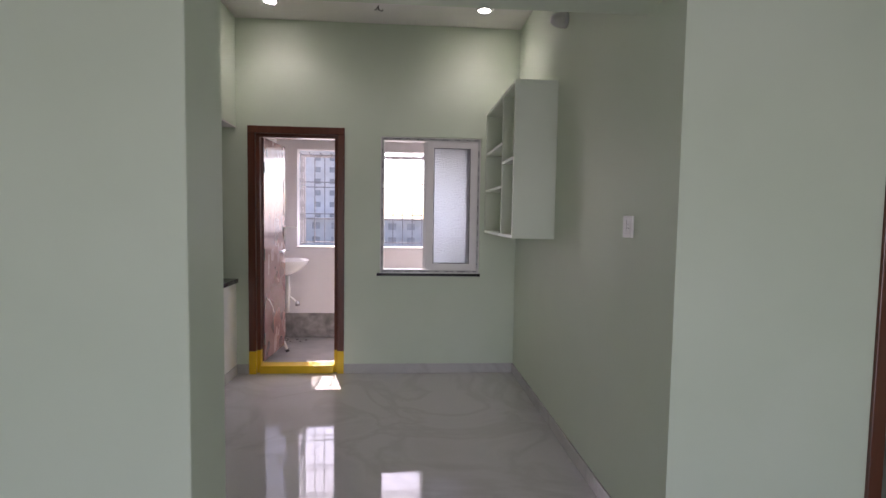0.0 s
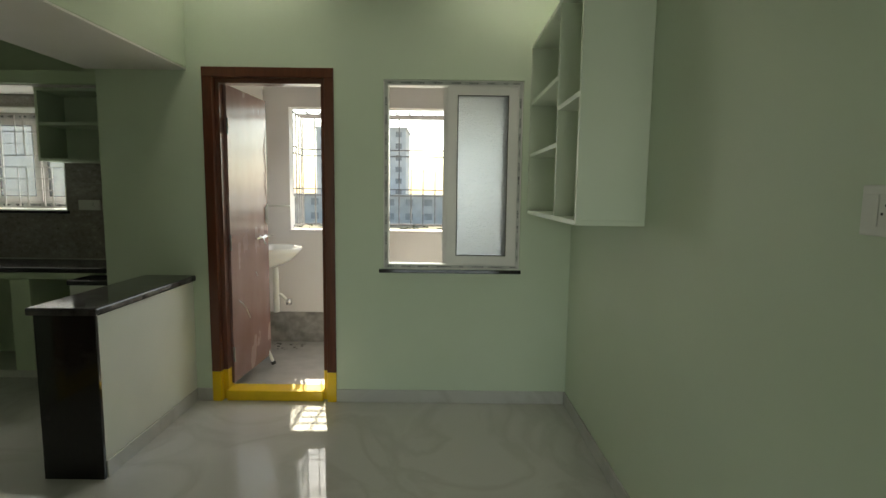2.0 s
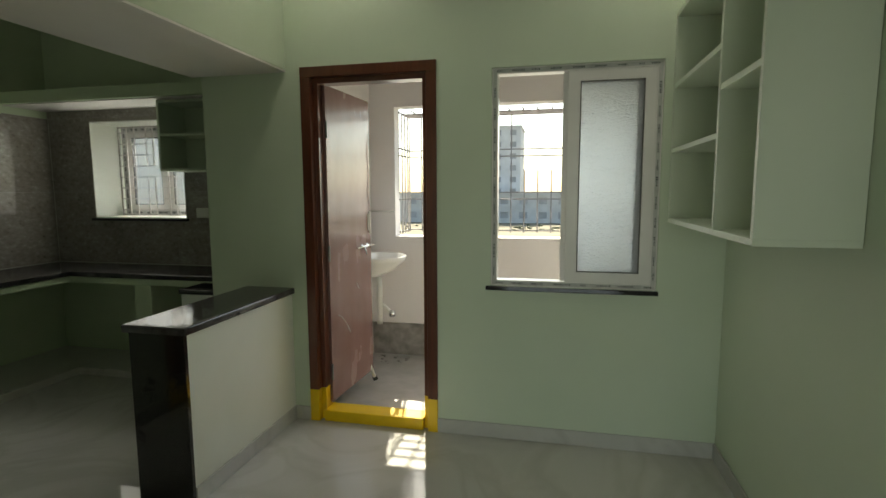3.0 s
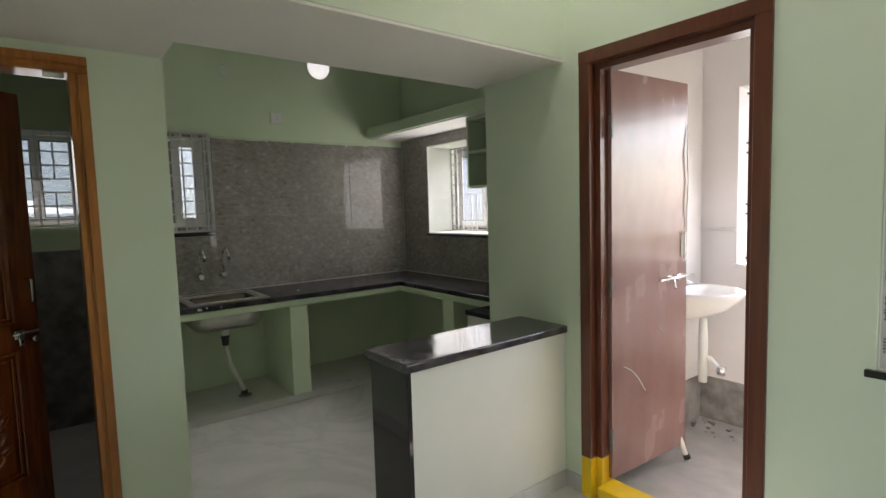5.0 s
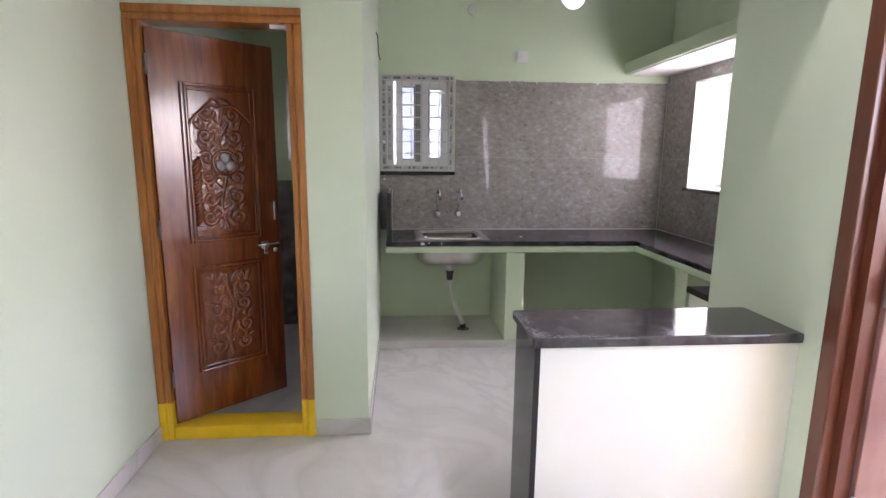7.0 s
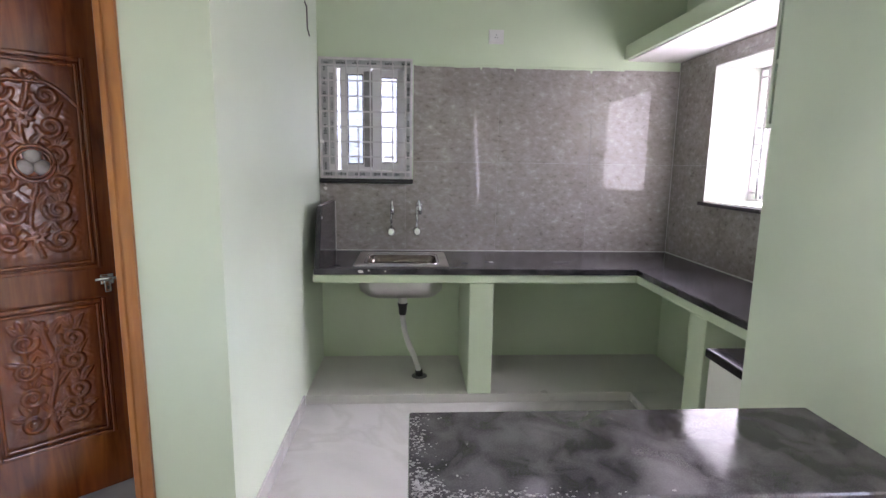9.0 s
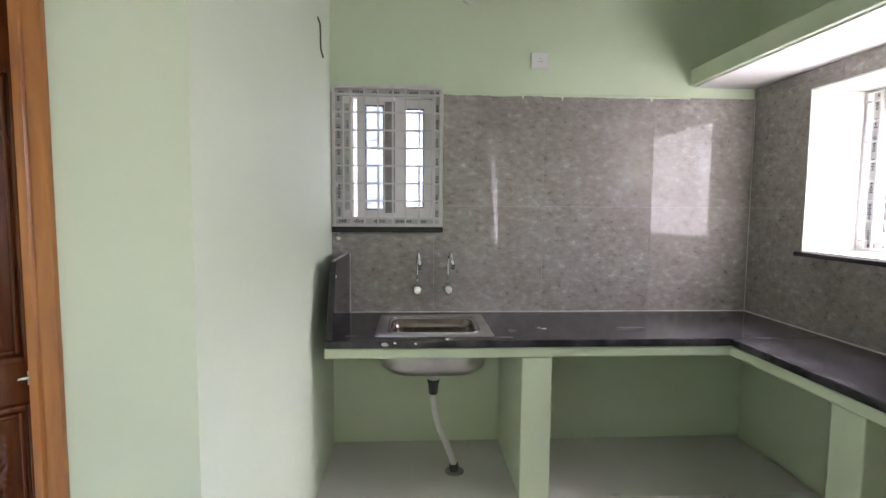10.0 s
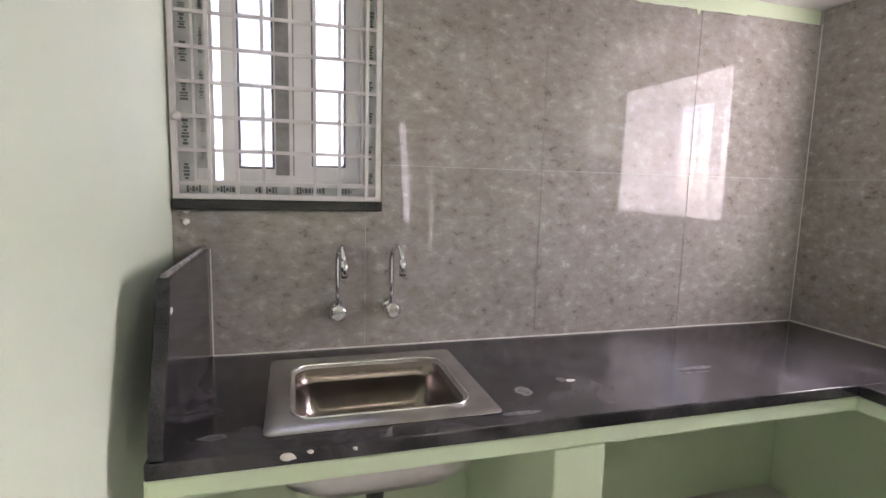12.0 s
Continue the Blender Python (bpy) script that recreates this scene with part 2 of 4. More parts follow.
GRANITE = speckled("dusty_black_granite", (0.016, 0.0155, 0.018), (0.034, 0.032, 0.036), (0.20, 0.19, 0.20), 330.0, 0.10, 6.0, 0.42, 0.80, 0.45)
GRANITE_CLEAN = speckled("polished_black_granite", (0.011, 0.010, 0.011), (0.035, 0.033, 0.035), (0.16, 0.15, 0.15), 330.0, 0.06, 5.0, 0.62, 0.85, 0.35)
TEAK = wood("varnished_teak_frame", (0.27, 0.085, 0.014), (0.44, 0.17, 0.034), 0.28, 0.5)
TEAK_DARK = wood("varnished_carved_door", (0.115, 0.024, 0.006), (0.25, 0.062, 0.014), 0.22, 0.8)
BROWN = wood("brown_enamel_frame", (0.092, 0.022, 0.009), (0.130, 0.034, 0.014), 0.32, 0.3)
DUSTYDOOR = surface("dusty_maroon_enamel", (0.15, 0.066, 0.057), (0.29, 0.175, 0.162), 3.5, 0.25, 0.10, 0.02, 140.0, detail=10.0, lo=0.2, hi=0.8, stretch=(1.5, 1.5, 0.8), coat=0.6)
YELLOW = surface("yellow_enamel", (0.76, 0.48, 0.010), (0.84, 0.55, 0.016), 8.0, 0.35, 0.1, 0.12, 100.0)
UPVC = surface("white_upvc", (0.74, 0.72, 0.71), (0.80, 0.78, 0.77), 3.0, 0.3, 0.05, 0.0)
FILM = surface("grey_protective_film", (0.42, 0.43, 0.42), (0.58, 0.58, 0.57), 14.0, 0.35, 0.1, 0.05, 60.0)
PRINT = surface("dark_print", (0.08, 0.09, 0.09), (0.17, 0.18, 0.18), 30.0, 0.5, 0.1, 0.0)
GASKET = surface("grey_gasket", (0.13, 0.13, 0.13), (0.2, 0.2, 0.2), 20.0, 0.6, 0.1, 0.0)
GASKET_PALE = surface("grey_strip", (0.22, 0.21, 0.20), (0.32, 0.31, 0.30), 20.0, 0.5, 0.1, 0.0)
GRILLE = surface("white_painted_iron", (0.62, 0.59, 0.58), (0.72, 0.69, 0.68), 20.0, 0.45, 0.1, 0.15, 200.0)
GRILLE_DARK = surface("grey_painted_iron", (0.16, 0.15, 0.15), (0.25, 0.24, 0.24), 20.0, 0.5, 0.1, 0.15, 200.0)
STEEL = surface("brushed_stainless_steel", (0.42, 0.405, 0.39), (0.56, 0.545, 0.525), 6.0, 0.37, 0.04, 0.05, 180.0, metallic=1.0)
# bowl metal, darker and browner than the rim's STEEL
BOWL_STEEL = surface("dull_brown_steel", (0.17, 0.14, 0.115), (0.30, 0.265, 0.235), 7.0, 0.20, 0.04, 0.05, 180.0, metallic=0.9, stretch=(1, 1, 0.5))
CHROME = surface("chrome", (0.72, 0.72, 0.73), (0.80, 0.80, 0.81), 10.0, 0.09, 0.04, 0.0, metallic=1.0)
PLASTIC = surface("white_plastic", (0.72, 0.72, 0.69), (0.78, 0.78, 0.75), 6.0, 0.3, 0.06, 0.0)
PIPE = surface("pale_grey_waste_hose", (0.60, 0.60, 0.57), (0.70, 0.70, 0.66), 10.0, 0.4, 0.08, 0.0)
BLACK = surface("black_rubber", (0.018, 0.018, 0.018), (0.035, 0.035, 0.035), 15.0, 0.5, 0.1, 0.0)
CERAMIC = surface("white_ceramic", (0.78, 0.77, 0.75), (0.84, 0.83, 0.81), 4.0, 0.10, 0.04, 0.0)
CLEAR = glass("clear_glass")
FROST = frosted("frosted_glass")
LAMP = glow("lit_lamp_diffuser", (1.0, 0.97, 0.9), 14.0)
DIM = glow("dimly_lit_diffuser", (0.97, 0.96, 1.0), 0.13)
MEDAL = surface("dusty_grey_carving", (0.16, 0.13, 0.12), (0.36, 0.33, 0.32), 18.0, 0.35, 0.1, 0.2, 90.0)
CAULK_EDGE = surface("sawn_granite_edge", (0.16, 0.15, 0.15), (0.36, 0.34, 0.33), 40.0, 0.7, 0.1, 0.3, 150.0)
WIRE = surface("dark_wire", (0.05, 0.045, 0.04), (0.09, 0.08, 0.07), 20.0, 0.5, 0.1, 0.0)


# ---- building helpers ----
def quad_box(bm, x0, y0, z0, x1, y1, z1):
    v = [bm.verts.new(p) for p in ((x0, y0, z0), (x1, y0, z0), (x1, y1, z0), (x0, y1, z0), (x0, y0, z1), (x1, y0, z1), (x1, y1, z1), (x0, y1, z1))]
    for f in ((0, 3, 2, 1), (4, 5, 6, 7), (0, 1, 5, 4), (1, 2, 6, 5), (2, 3, 7, 6), (3, 0, 4, 7)):
        bm.faces.new([v[i] for i in f])
    return v


def box(x0, y0, z0, x1, y1, z1, bevel=0.0, segments=2):
    bm = bmesh.new()
    quad_box(bm, min(x0, x1), min(y0, y1), min(z0, z1), max(x0, x1), max(y0, y1), max(z0, z1))
    if bevel:
        bmesh.ops.bevel(bm, geom=bm.edges[:], offset=bevel, segments=segments, affect="EDGES", profile=0.5)
    return bm


def boxes(rows, bevel=0.0):
    bm = bmesh.new()
    for r in rows:
        quad_box(bm, *r)
    if bevel:
        bmesh.ops.bevel(bm, geom=bm.edges[:], offset=bevel, segments=2, affect="EDGES", profile=0.5)
    return bm


def slab(us, vs, w0, w1, axis, holes=(), keep=None):
    """A plate with rectangular holes that go through. axis: the thin direction; u, v: the other two in x, y, z order."""
    us = sorted({*us, *[a for h in holes for a in (h[0], h[2]) if min(us) < a < max(us)]})
    vs = sorted({*vs, *[a for h in holes for a in (h[1], h[3]) if min(vs) < a < max(vs)]})
    bm, made = bmesh.new(), {}

    def at(i, j, w):
        key = (i, j, w)
        if key not in made:
            p = {"x": (w, us[i], vs[j]), "y": (us[i], w, vs[j]), "z": (us[i], vs[j], w)}[axis]
            made[key] = bm.verts.new(p)
        return made[key]

    def solid(i, j):
        if not (0 <= i < len(us) - 1 and 0 <= j < len(vs) - 1):
            return False
        u, v = (us[i] + us[i + 1]) / 2, (vs[j] + vs[j + 1]) / 2
        if keep and not any(k[0] < u < k[2] and k[1] < v < k[3] for k in keep):
            return False
        return not any(h[0] < u < h[2] and h[1] < v < h[3] for h in holes)

    for i in range(len(us) - 1):
        for j in range(len(vs) - 1):
            if not solid(i, j):
                continue
            bm.faces.new([at(i, j, w0), at(i, j + 1, w0), at(i + 1, j + 1, w0), at(i + 1, j, w0)])
            bm.faces.new([at(i, j, w1), at(i + 1, j, w1), at(i + 1, j + 1, w1), at(i, j + 1, w1)])
            for di, dj, a, b in ((-1, 0, (i, j), (i, j + 1)), (1, 0, (i + 1, j + 1), (i + 1, j)), (0, -1, (i + 1, j), (i, j)), (0, 1, (i, j + 1), (i + 1, j + 1))):
                if not solid(i + di, j + dj):
                    bm.faces.new([at(*a, w0), at(*a, w1), at(*b, w1), at(*b, w0)])
    bmesh.ops.recalc_face_normals(bm, faces=bm.faces[:])
    return bm


def tube(points, radius, sides=12, cap=True):
    """A round bar or pipe along a line of points; radius may be a list."""
    bm = bmesh.new()
    pts = [Vector(p) for p in points]
    radii = radius if isinstance(radius, (list, tuple)) else [radius] * len(pts)
    rings, side = [], None
    for k, p in enumerate(pts):
        d = (pts[min(k + 1, len(pts) - 1)] - pts[max(k - 1, 0)]).normalized()
        if side is None:
            side = d.orthogonal().normalized()
        side = (side - d * side.dot(d)).normalized()
        other = d.cross(side)
        rings.append([bm.verts.new(p + radii[k] * (math.cos(2 * math.pi * s / sides) * side + math.sin(2 * math.pi * s / sides) * other)) for s in range(sides)])
    for a, b in zip(rings, rings[1:]):
        for s in range(sides):
            bm.faces.new([a[s], a[(s + 1) % sides], b[(s + 1) % sides], b[s]])
    if cap:
        bm.faces.new(rings[0][::-1])
        bm.faces.new(rings[-1])
    bmesh.ops.recalc_face_normals(bm, faces=bm.faces[:])
    for f in bm.faces:
        f.smooth = len(f.verts) == 4
    return bm


def lathe(profile, centre, sides=32, axis="z"):
    """A turned shape: profile rows of (radius, height)."""
    bm = bmesh.new()
    c, rings = Vector(centre), []
    for r, h in profile:
        ring = []
        for s in range(sides):
            a = 2 * math.pi * s / sides
            p = {"z": Vector((r * math.cos(a), r * math.sin(a), h)), "x": Vector((h, r * math.cos(a), r * math.sin(a))), "y": Vector((r * math.cos(a), h, r * math.sin(a)))}[axis]
            ring.append(bm.verts.new(c + p))
        rings.append(ring)
    for a, b in zip(rings, rings[1:]):
        for s in range(sides):
            bm.faces.new([a[s], a[(s + 1) % sides], b[(s + 1) % sides], b[s]]).smooth = True
    bm.faces.new(rings[0])
    bm.faces.new(rings[-1])
    bmesh.ops.recalc_face_normals(bm, faces=bm.faces[:])
    return bm


def merge(*meshes):
    out = bmesh.new()
    for b in meshes:
        me = bpy.data.meshes.new("joined")
        b.to_mesh(me)
        out.from_mesh(me)
        b.free()
        bpy.data.meshes.remove(me)
    return out


def mesh_of(name, bm, material):
    me = bpy.data.meshes.new(name)
    bm.to_mesh(me)
    bm.free()
    me.materials.append(material)
    return me


def part(name, bm, material, parent=None, label="", bevel=0.0):
    ob = new(name, mesh_of(name, bm, material))
    if parent:
        ob.parent = parent
    if label:
        ob["label"] = label
    if bevel:
        mod = ob.modifiers.new("edges", "BEVEL")
        mod.width, mod.segments, mod.limit_method, mod.angle_limit = bevel, 2, "ANGLE", radians(40)
    return ob


def thing(name, label, category, m=None, group="", kind=""):
    e = new(name)
    if m is not None:
        e.matrix_world = m
    return tagged(e, label, category, group, kind)


def structure(name, bm, material, label, category, bevel=0.0):
    return tagged(part(name, bm, material, None, "", bevel), label, category, "", "structure")


# ---- structure ----
H = 3.015         # ceiling
BACK, NORTH, SOUTHK = -4.12, 5.40, 2.987   # kitchen faces
WALL_A = 4.562     # wall with the wash-area door and window
DOORX = -2.305    # face of the wall with the carved door
RIGHT = 0.992
SOFFIT = 2.11

structure("floor", boxes([(-4.3, -3.7, -0.15, 3.3, 4.62, 0.0), (-4.3, 4.62, -0.15, -1.98, 5.7, 0.0)]), FLOOR, "polished pale grey marble-look floor tiles", "floor")
structure("floor_wash_area", box(-1.98, 4.625, -0.15, 1.35, 6.1, 0.0), WASHFLOOR, "matt grey floor tiles of the wash area", "floor")
structure("ceiling", box(-4.3, -3.7, H, 3.3, 6.1, H + 0.15), WHITE, "white painted plaster ceiling", "ceiling")

# kitchen back wall with two windows (kitchen, toilet)
structure("wall_west", slab((1.64, 5.7), (-0.15, H), BACK - 0.22, BACK, "x", holes=((2.25, 1.38, 2.78, 2.03), (2.995, 1.30, 3.60, 2.07))), KITCHEN_PAINT, "mint green painted plaster wall", "wall")
structure("wall_kitchen_north", slab((BACK, -1.98), (-0.15, H), NORTH, NORTH + 0.31, "y", holes=((-3.69, 1.20, -2.80, 2.0),)), KITCHEN_PAINT, "mint green painted plaster wall with a deep window", "wall")
structure("wall_kitchen_south", box(BACK, 2.88, 0, DOORX, SOUTHK, H), PAINT, "mint green painted plaster wall", "wall")
structure("wall_carved_door", slab((1.945, 2.88), (0, H), DOORX - 0.13, DOORX, "x", holes=((1.965, -0.01, 2.70, 2.055),)), PAINT, "mint green painted plaster wall", "wall")
structure("wall_dining_south", box(-4.3, 1.64, 0, -0.638, 1.945, H), PAINT, "mint green painted plaster wall", "wall", 0.004)
structure("wall_hall_right", slab((RIGHT, 3.3), (0, H), 1.845, 2.0, "y", holes=((1.81, -0.01, 2.64, 2.045),)), PAINT, "mint green painted plaster wall", "wall")
structure("wall_right", box(RIGHT, 2.0, 0, RIGHT + 0.13, 6.1, H), PAINT, "mint green painted plaster wall", "wall")
structure("wall_wash", slab((-1.98, RIGHT), (0, H), WALL_A, WALL_A + 0.115, "y", holes=((-1.302, -0.01, -0.532, 2.11), (-0.205, 0.889, 0.665, 2.07))), PAINT, "mint green painted plaster wall", "wall", 0.003)
structure("wall_kitchen_east", box(-1.98, WALL_A + 0.115, 0, -1.86, 5.7, H), KITCHEN_PAINT, "mint green painted plaster wall", "wall")
structure("wall_wash_west", box(-1.56, WALL_A + 0.115, 0, -1.41, 5.92, H), PALEWALL, "off-white painted plaster wall", "wall")
structure("wall_wash_north", slab((-1.56, RIGHT), (-0.15, H), 5.92, 6.06, "y", holes=((-1.19, 1.035, 0.80, 2.11),)), PALEWALL, "off-white painted plaster wall with a wide opening", "wall")
structure("wall_wash_inner", slab((-1.41, RIGHT), (0, H), WALL_A + 0.118, WALL_A + 0.124, "y", holes=((-1.302, -0.01, -0.532, 2.11), (-0.205, 0.889, 0.665, 2.07))), PALEWALL, "off-white painted plaster", "wall")
structure("beam_half_wall", boxes([(-2.045, 1.945, SOFFIT + 0.012, -1.418, WALL_A, H)]), PAINT, "mint green painted dropped beam", "beam", 0.004)
structure("beam_soffit", boxes([(-2.045, 1.945, SOFFIT, -1.418, WALL_A, SOFFIT + 0.011), (DOORX, 1.945, SOFFIT, -2.046, SOUTHK, SOFFIT + 0.011)]), WHITE, "white painted underside of the dropped beam", "beam")
structure("beam_over_door", box(DOORX, 1.945, SOFFIT + 0.012, -2.046, SOUTHK, H), PAINT, "mint green painted beam over the carved door", "beam")
structure("beam_hall", box(-0.638, 1.845, 2.229, RIGHT, 2.17, H), PAINT, "mint green painted cross beam", "beam", 0.004)


# hall behind the first steps
structure("wall_hall_west", box(-3.1, -3.7, 0, -2.97, 1.64, H), PAINT, "mint green painted plaster wall", "wall")
structure("wall_hall_east", box(3.17, -3.7, 0, 3.3, 3.2, H), PAINT, "mint green painted plaster wall", "wall")
structure("wall_hall_south", slab((-3.1, 3.3), (0, H), -3.7, -3.56, "y", holes=((-0.9, 0.2, 1.4, 2.2),)), PAINT, "mint green painted plaster wall with a wide window", "wall")
structure("wall_side_room", box(RIGHT + 0.13, 3.2, 0, 3.3, 3.3, H), PAINT, "mint green painted plaster wall", "wall")

# toilet behind the carved door
structure("wall_toilet_dado", boxes([(BACK + 0.001, 1.946, 0, BACK + 0.012, 2.879, 1.22), (BACK + 0.013, 2.868, 0, DOORX - 0.131, 2.879, 1.22), (BACK + 0.013, 1.946, 0, DOORX - 0.131, 1.957, 1.22)]), DADO, "grey glazed dado tiles", "wall tiles")


# skirtings
def skirting(name, rows):
    structure(name, boxes(rows, 0.003), SKIRT, "pale grey marble-look tile skirting", "skirting")


SK = 0.085
skirting("baseboard", [(-0.512, WALL_A - 0.012, 0, RIGHT - 0.013, WALL_A - 0.001, SK)])
skirting("baseboard", [(RIGHT - 0.012, 1.85, 0, RIGHT - 0.001, WALL_A - 0.001, SK)])
skirting("baseboard", [(-1.427, 3.628, 0, -1.417, WALL_A - 0.013, SK)])
skirting("baseboard", [(-1.4265, WALL_A - 0.012, 0, -1.324, WALL_A - 0.001, SK)])
skirting("baseboard", [(-3.43, SOUTHK + 0.001, 0, DOORX - 0.002, SOUTHK + 0.012, SK)])
skirting("baseboard", [(DOORX + 0.001, 2.72, 0, DOORX + 0.012, SOUTHK + 0.012, SK)])
skirting("baseboard", [(DOORX + 0.013, 1.946, 0, -0.65, 1.957, SK)])
skirting("baseboard", [(-2.96, 1.628, 0, -0.65, 1.639, SK)])
skirting("baseboard", [(RIGHT - 0.012, 1.833, 0, 1.782, 1.844, SK)])


# ---- door frames ----
def door_frame(name, label, m, width, height, material, depth=0.12, member=0.088, plain=False):
    """Moulded frame, front face at local y = 0 facing -y, standing on z = 0; painted yellow at its foot."""
    f = thing(name, label, "door frame", m, kind="structure")
    mark, sill = 0.20, 0.07
    k = member / 0.092
    prof = [(0, depth), (0, -0.014), (0.044 * k, -0.014), (0.050 * k, -0.005), (0.058 * k, -0.005), (0.064 * k, -0.010), (0.088 * k, -0.010), (member, -0.006), (member, depth)]
    if plain:
        prof = [(0, depth), (0, -0.012), (0.003, -0.014), (0.056, -0.014), (0.059, -0.010), (0.059, 0.028), (member, 0.030), (member, depth)]

    def bar(z0, z1, flip):
        bm = bmesh.new()
        lower = [bm.verts.new(((width - u) if flip else u, v, z0)) for u, v in prof]
        upper = [bm.verts.new(((width - u) if flip else u, v, z1)) for u, v in prof]
        for i in range(len(prof)):
            j = (i + 1) % len(prof)
            bm.faces.new([lower[i], lower[j], upper[j], upper[i]])
        bm.faces.new(lower)
        bm.faces.new(upper)
        bmesh.ops.recalc_face_normals(bm, faces=bm.faces[:])
        return bm

    for flip in (False, True):
        part("jamb", bar(mark, height - (0.0595 if plain else member), flip), material, f)
        part("jamb_foot", bar(0.0, mark - 0.001, flip), YELLOW, f, "yellow painted foot of the frame")
    bm = bmesh.new()
    ends = []
    for x in (0.0, width):
        ends.append([bm.verts.new((x, v, height - u)) for u, v in prof])
    for i in range(len(prof)):
        j = (i + 1) % len(prof)
        bm.faces.new([ends[0][i], ends[0][j], ends[1][j], ends[1][i]])
    bm.faces.new(ends[0])
    bm.faces.new(ends[1])
    bmesh.ops.recalc_face_normals(bm, faces=bm.faces[:])
    part("head", bm, material, f)
    part("threshold", box(member + 0.001, -0.010, 0.0, width - member - 0.001, depth, sill, 0.006), YELLOW, f, "yellow painted threshold")
    return f


door_frame("door_1_frame", "brown enamel door frame with yellow painted foot", pose(-1.322, WALL_A, 0), 0.81, 2.13, BROWN, plain=True)
door_frame("door_2_frame", "varnished teak door frame with yellow painted foot", pose(DOORX, 1.949, 0, 0, 0, 90), 0.766, 2.07, TEAK, 0.125, 0.066)
door_frame("door_3_frame", "varnished brown door frame in the hall wall", pose(1.785, 1.845, 0), 0.88, 2.065, BROWN, plain=True)


# ---- carved door ----
def relief(width, height, nu, nv, depth, seed, arched):
    """A carved field: a wavy stem with curling scrolls, leaves and blossoms, flat at the margin."""
    rnd = random.Random(seed)
    xs, zs = np.linspace(0, width, nu + 1), np.linspace(0, height, nv + 1)
    X, Z = np.meshgrid(xs, zs)
    field = 0.08 + 0.05 * np.sin(X * 190 + 3 * np.sin(Z * 60)) * np.sin(Z * 150 + seed)
    mid = width / 2

    def ridge(x, z, rad, h):
        e = 1 - ((X - x) ** 2 + (Z - z) ** 2) / rad ** 2
        np.maximum(field, h * np.sqrt(np.clip(e, 0, 1)), out=field)

    def leaf(x, z, angle, L, w, h):
        ca, sa = math.cos(angle), math.sin(angle)
        p, q = (X - x) * ca + (Z - z) * sa, -(X - x) * sa + (Z - z) * ca
        q = q + 5.0 * p * p
        e = 1 - (p / L) ** 2 - (q / (w * (1 - 0.45 * p / L))) ** 2
        vein = 1 - 0.35 * np.exp(-(q / 0.003) ** 2)
        np.maximum(field, h * np.sqrt(np.clip(e, 0, 1)) * vein, out=field)

    def blossom(x, z, R, petals, turn):
        for k in range(petals):
            a = turn + 2 * math.pi * k / petals
            leaf(x + 0.62 * R * math.cos(a), z + 0.62 * R * math.sin(a), a, 0.58 * R, 0.34 * R, 0.95)
        ridge(x, z, 0.34 * R, 1.1)

    def scroll(x, z, R, side, turn):
        for k in range(34):
            f = k / 33
            a = turn + side * f * 2.9 * math.pi
            q = R * (1 - 0.86 * f)
            ridge(x + q * math.cos(a), z + q * math.sin(a), 0.011 - 0.004 * f, 0.9)
        ridge(x, z, 0.010, 1.0)

    for k in range(60):
        z = 0.02 + (height - 0.05) * k / 59
        ridge(mid + 0.016 * math.sin(z * 19 + seed), z, 0.010, 0.8)
    levels = max(3, int(height / 0.115))
    for k in range(levels):
        z = 0.075 + (height - 0.17) * k / (levels - 1)
        for side in (-1, 1):
            cx = mid + side * rnd.uniform(0.066, 0.078)
            scroll(cx, z + rnd.uniform(-0.008, 0.008), rnd.uniform(0.036, 0.044), side, math.pi * (0 if side < 0 else 1) + rnd.uniform(-0.3, 0.3))
            for n in range(3):
                a = radians(rnd.uniform(15, 75) + 40 * n)
                leaf(cx + side * 0.045 * math.cos(a), z + 0.050 * math.sin(a) + 0.012, math.atan2(math.sin(a), side * math.cos(a)), rnd.uniform(0.026, 0.036), rnd.uniform(0.010, 0.014), 0.85)
            leaf(mid + side * 0.030, z + 0.055, math.atan2(1.2, side), 0.040, 0.014, 0.9)
        if k % 2 == 0:
            blossom(mid + rnd.uniform(-0.008, 0.008), z + 0.02, rnd.uniform(0.030, 0.036), 6, rnd.uniform(0, 1))
    U = X / width
    edge = np.minimum(np.minimum(U, 1 - U) * width, Z)
    top = height - Z - (0.05 * (1 - np.cos(2 * math.pi * (U - 0.5))) if arched else 0.0)
    edge = np.minimum(edge, np.clip(top, 0, None))
    Y = -depth * field * np.clip((edge - 0.006) / 0.016, 0, 1)
    bm = bmesh.new()
    rows = [[bm.verts.new((X[j, i], Y[j, i], Z[j, i])) for i in range(nu + 1)] for j in range(nv + 1)]
    for a, b in zip(rows, rows[1:]):
        for i in range(nu):
            bm.faces.new([a[i], a[i + 1], b[i + 1], b[i]]).smooth = True
    return bm


def panel_moulding(x0, z0, x1, z1, w, proud):
    rows = [(x0, -proud, z0, x0 + w, 0.001, z1), (x1 - w, -proud, z0, x1, 0.001, z1), (x0 + w, -proud, z0, x1 - w, 0.001, z0 + w), (x0 + w, -proud, z1 - w, x1 - w, 0.001, z1)]
    return boxes(rows, 0.004)


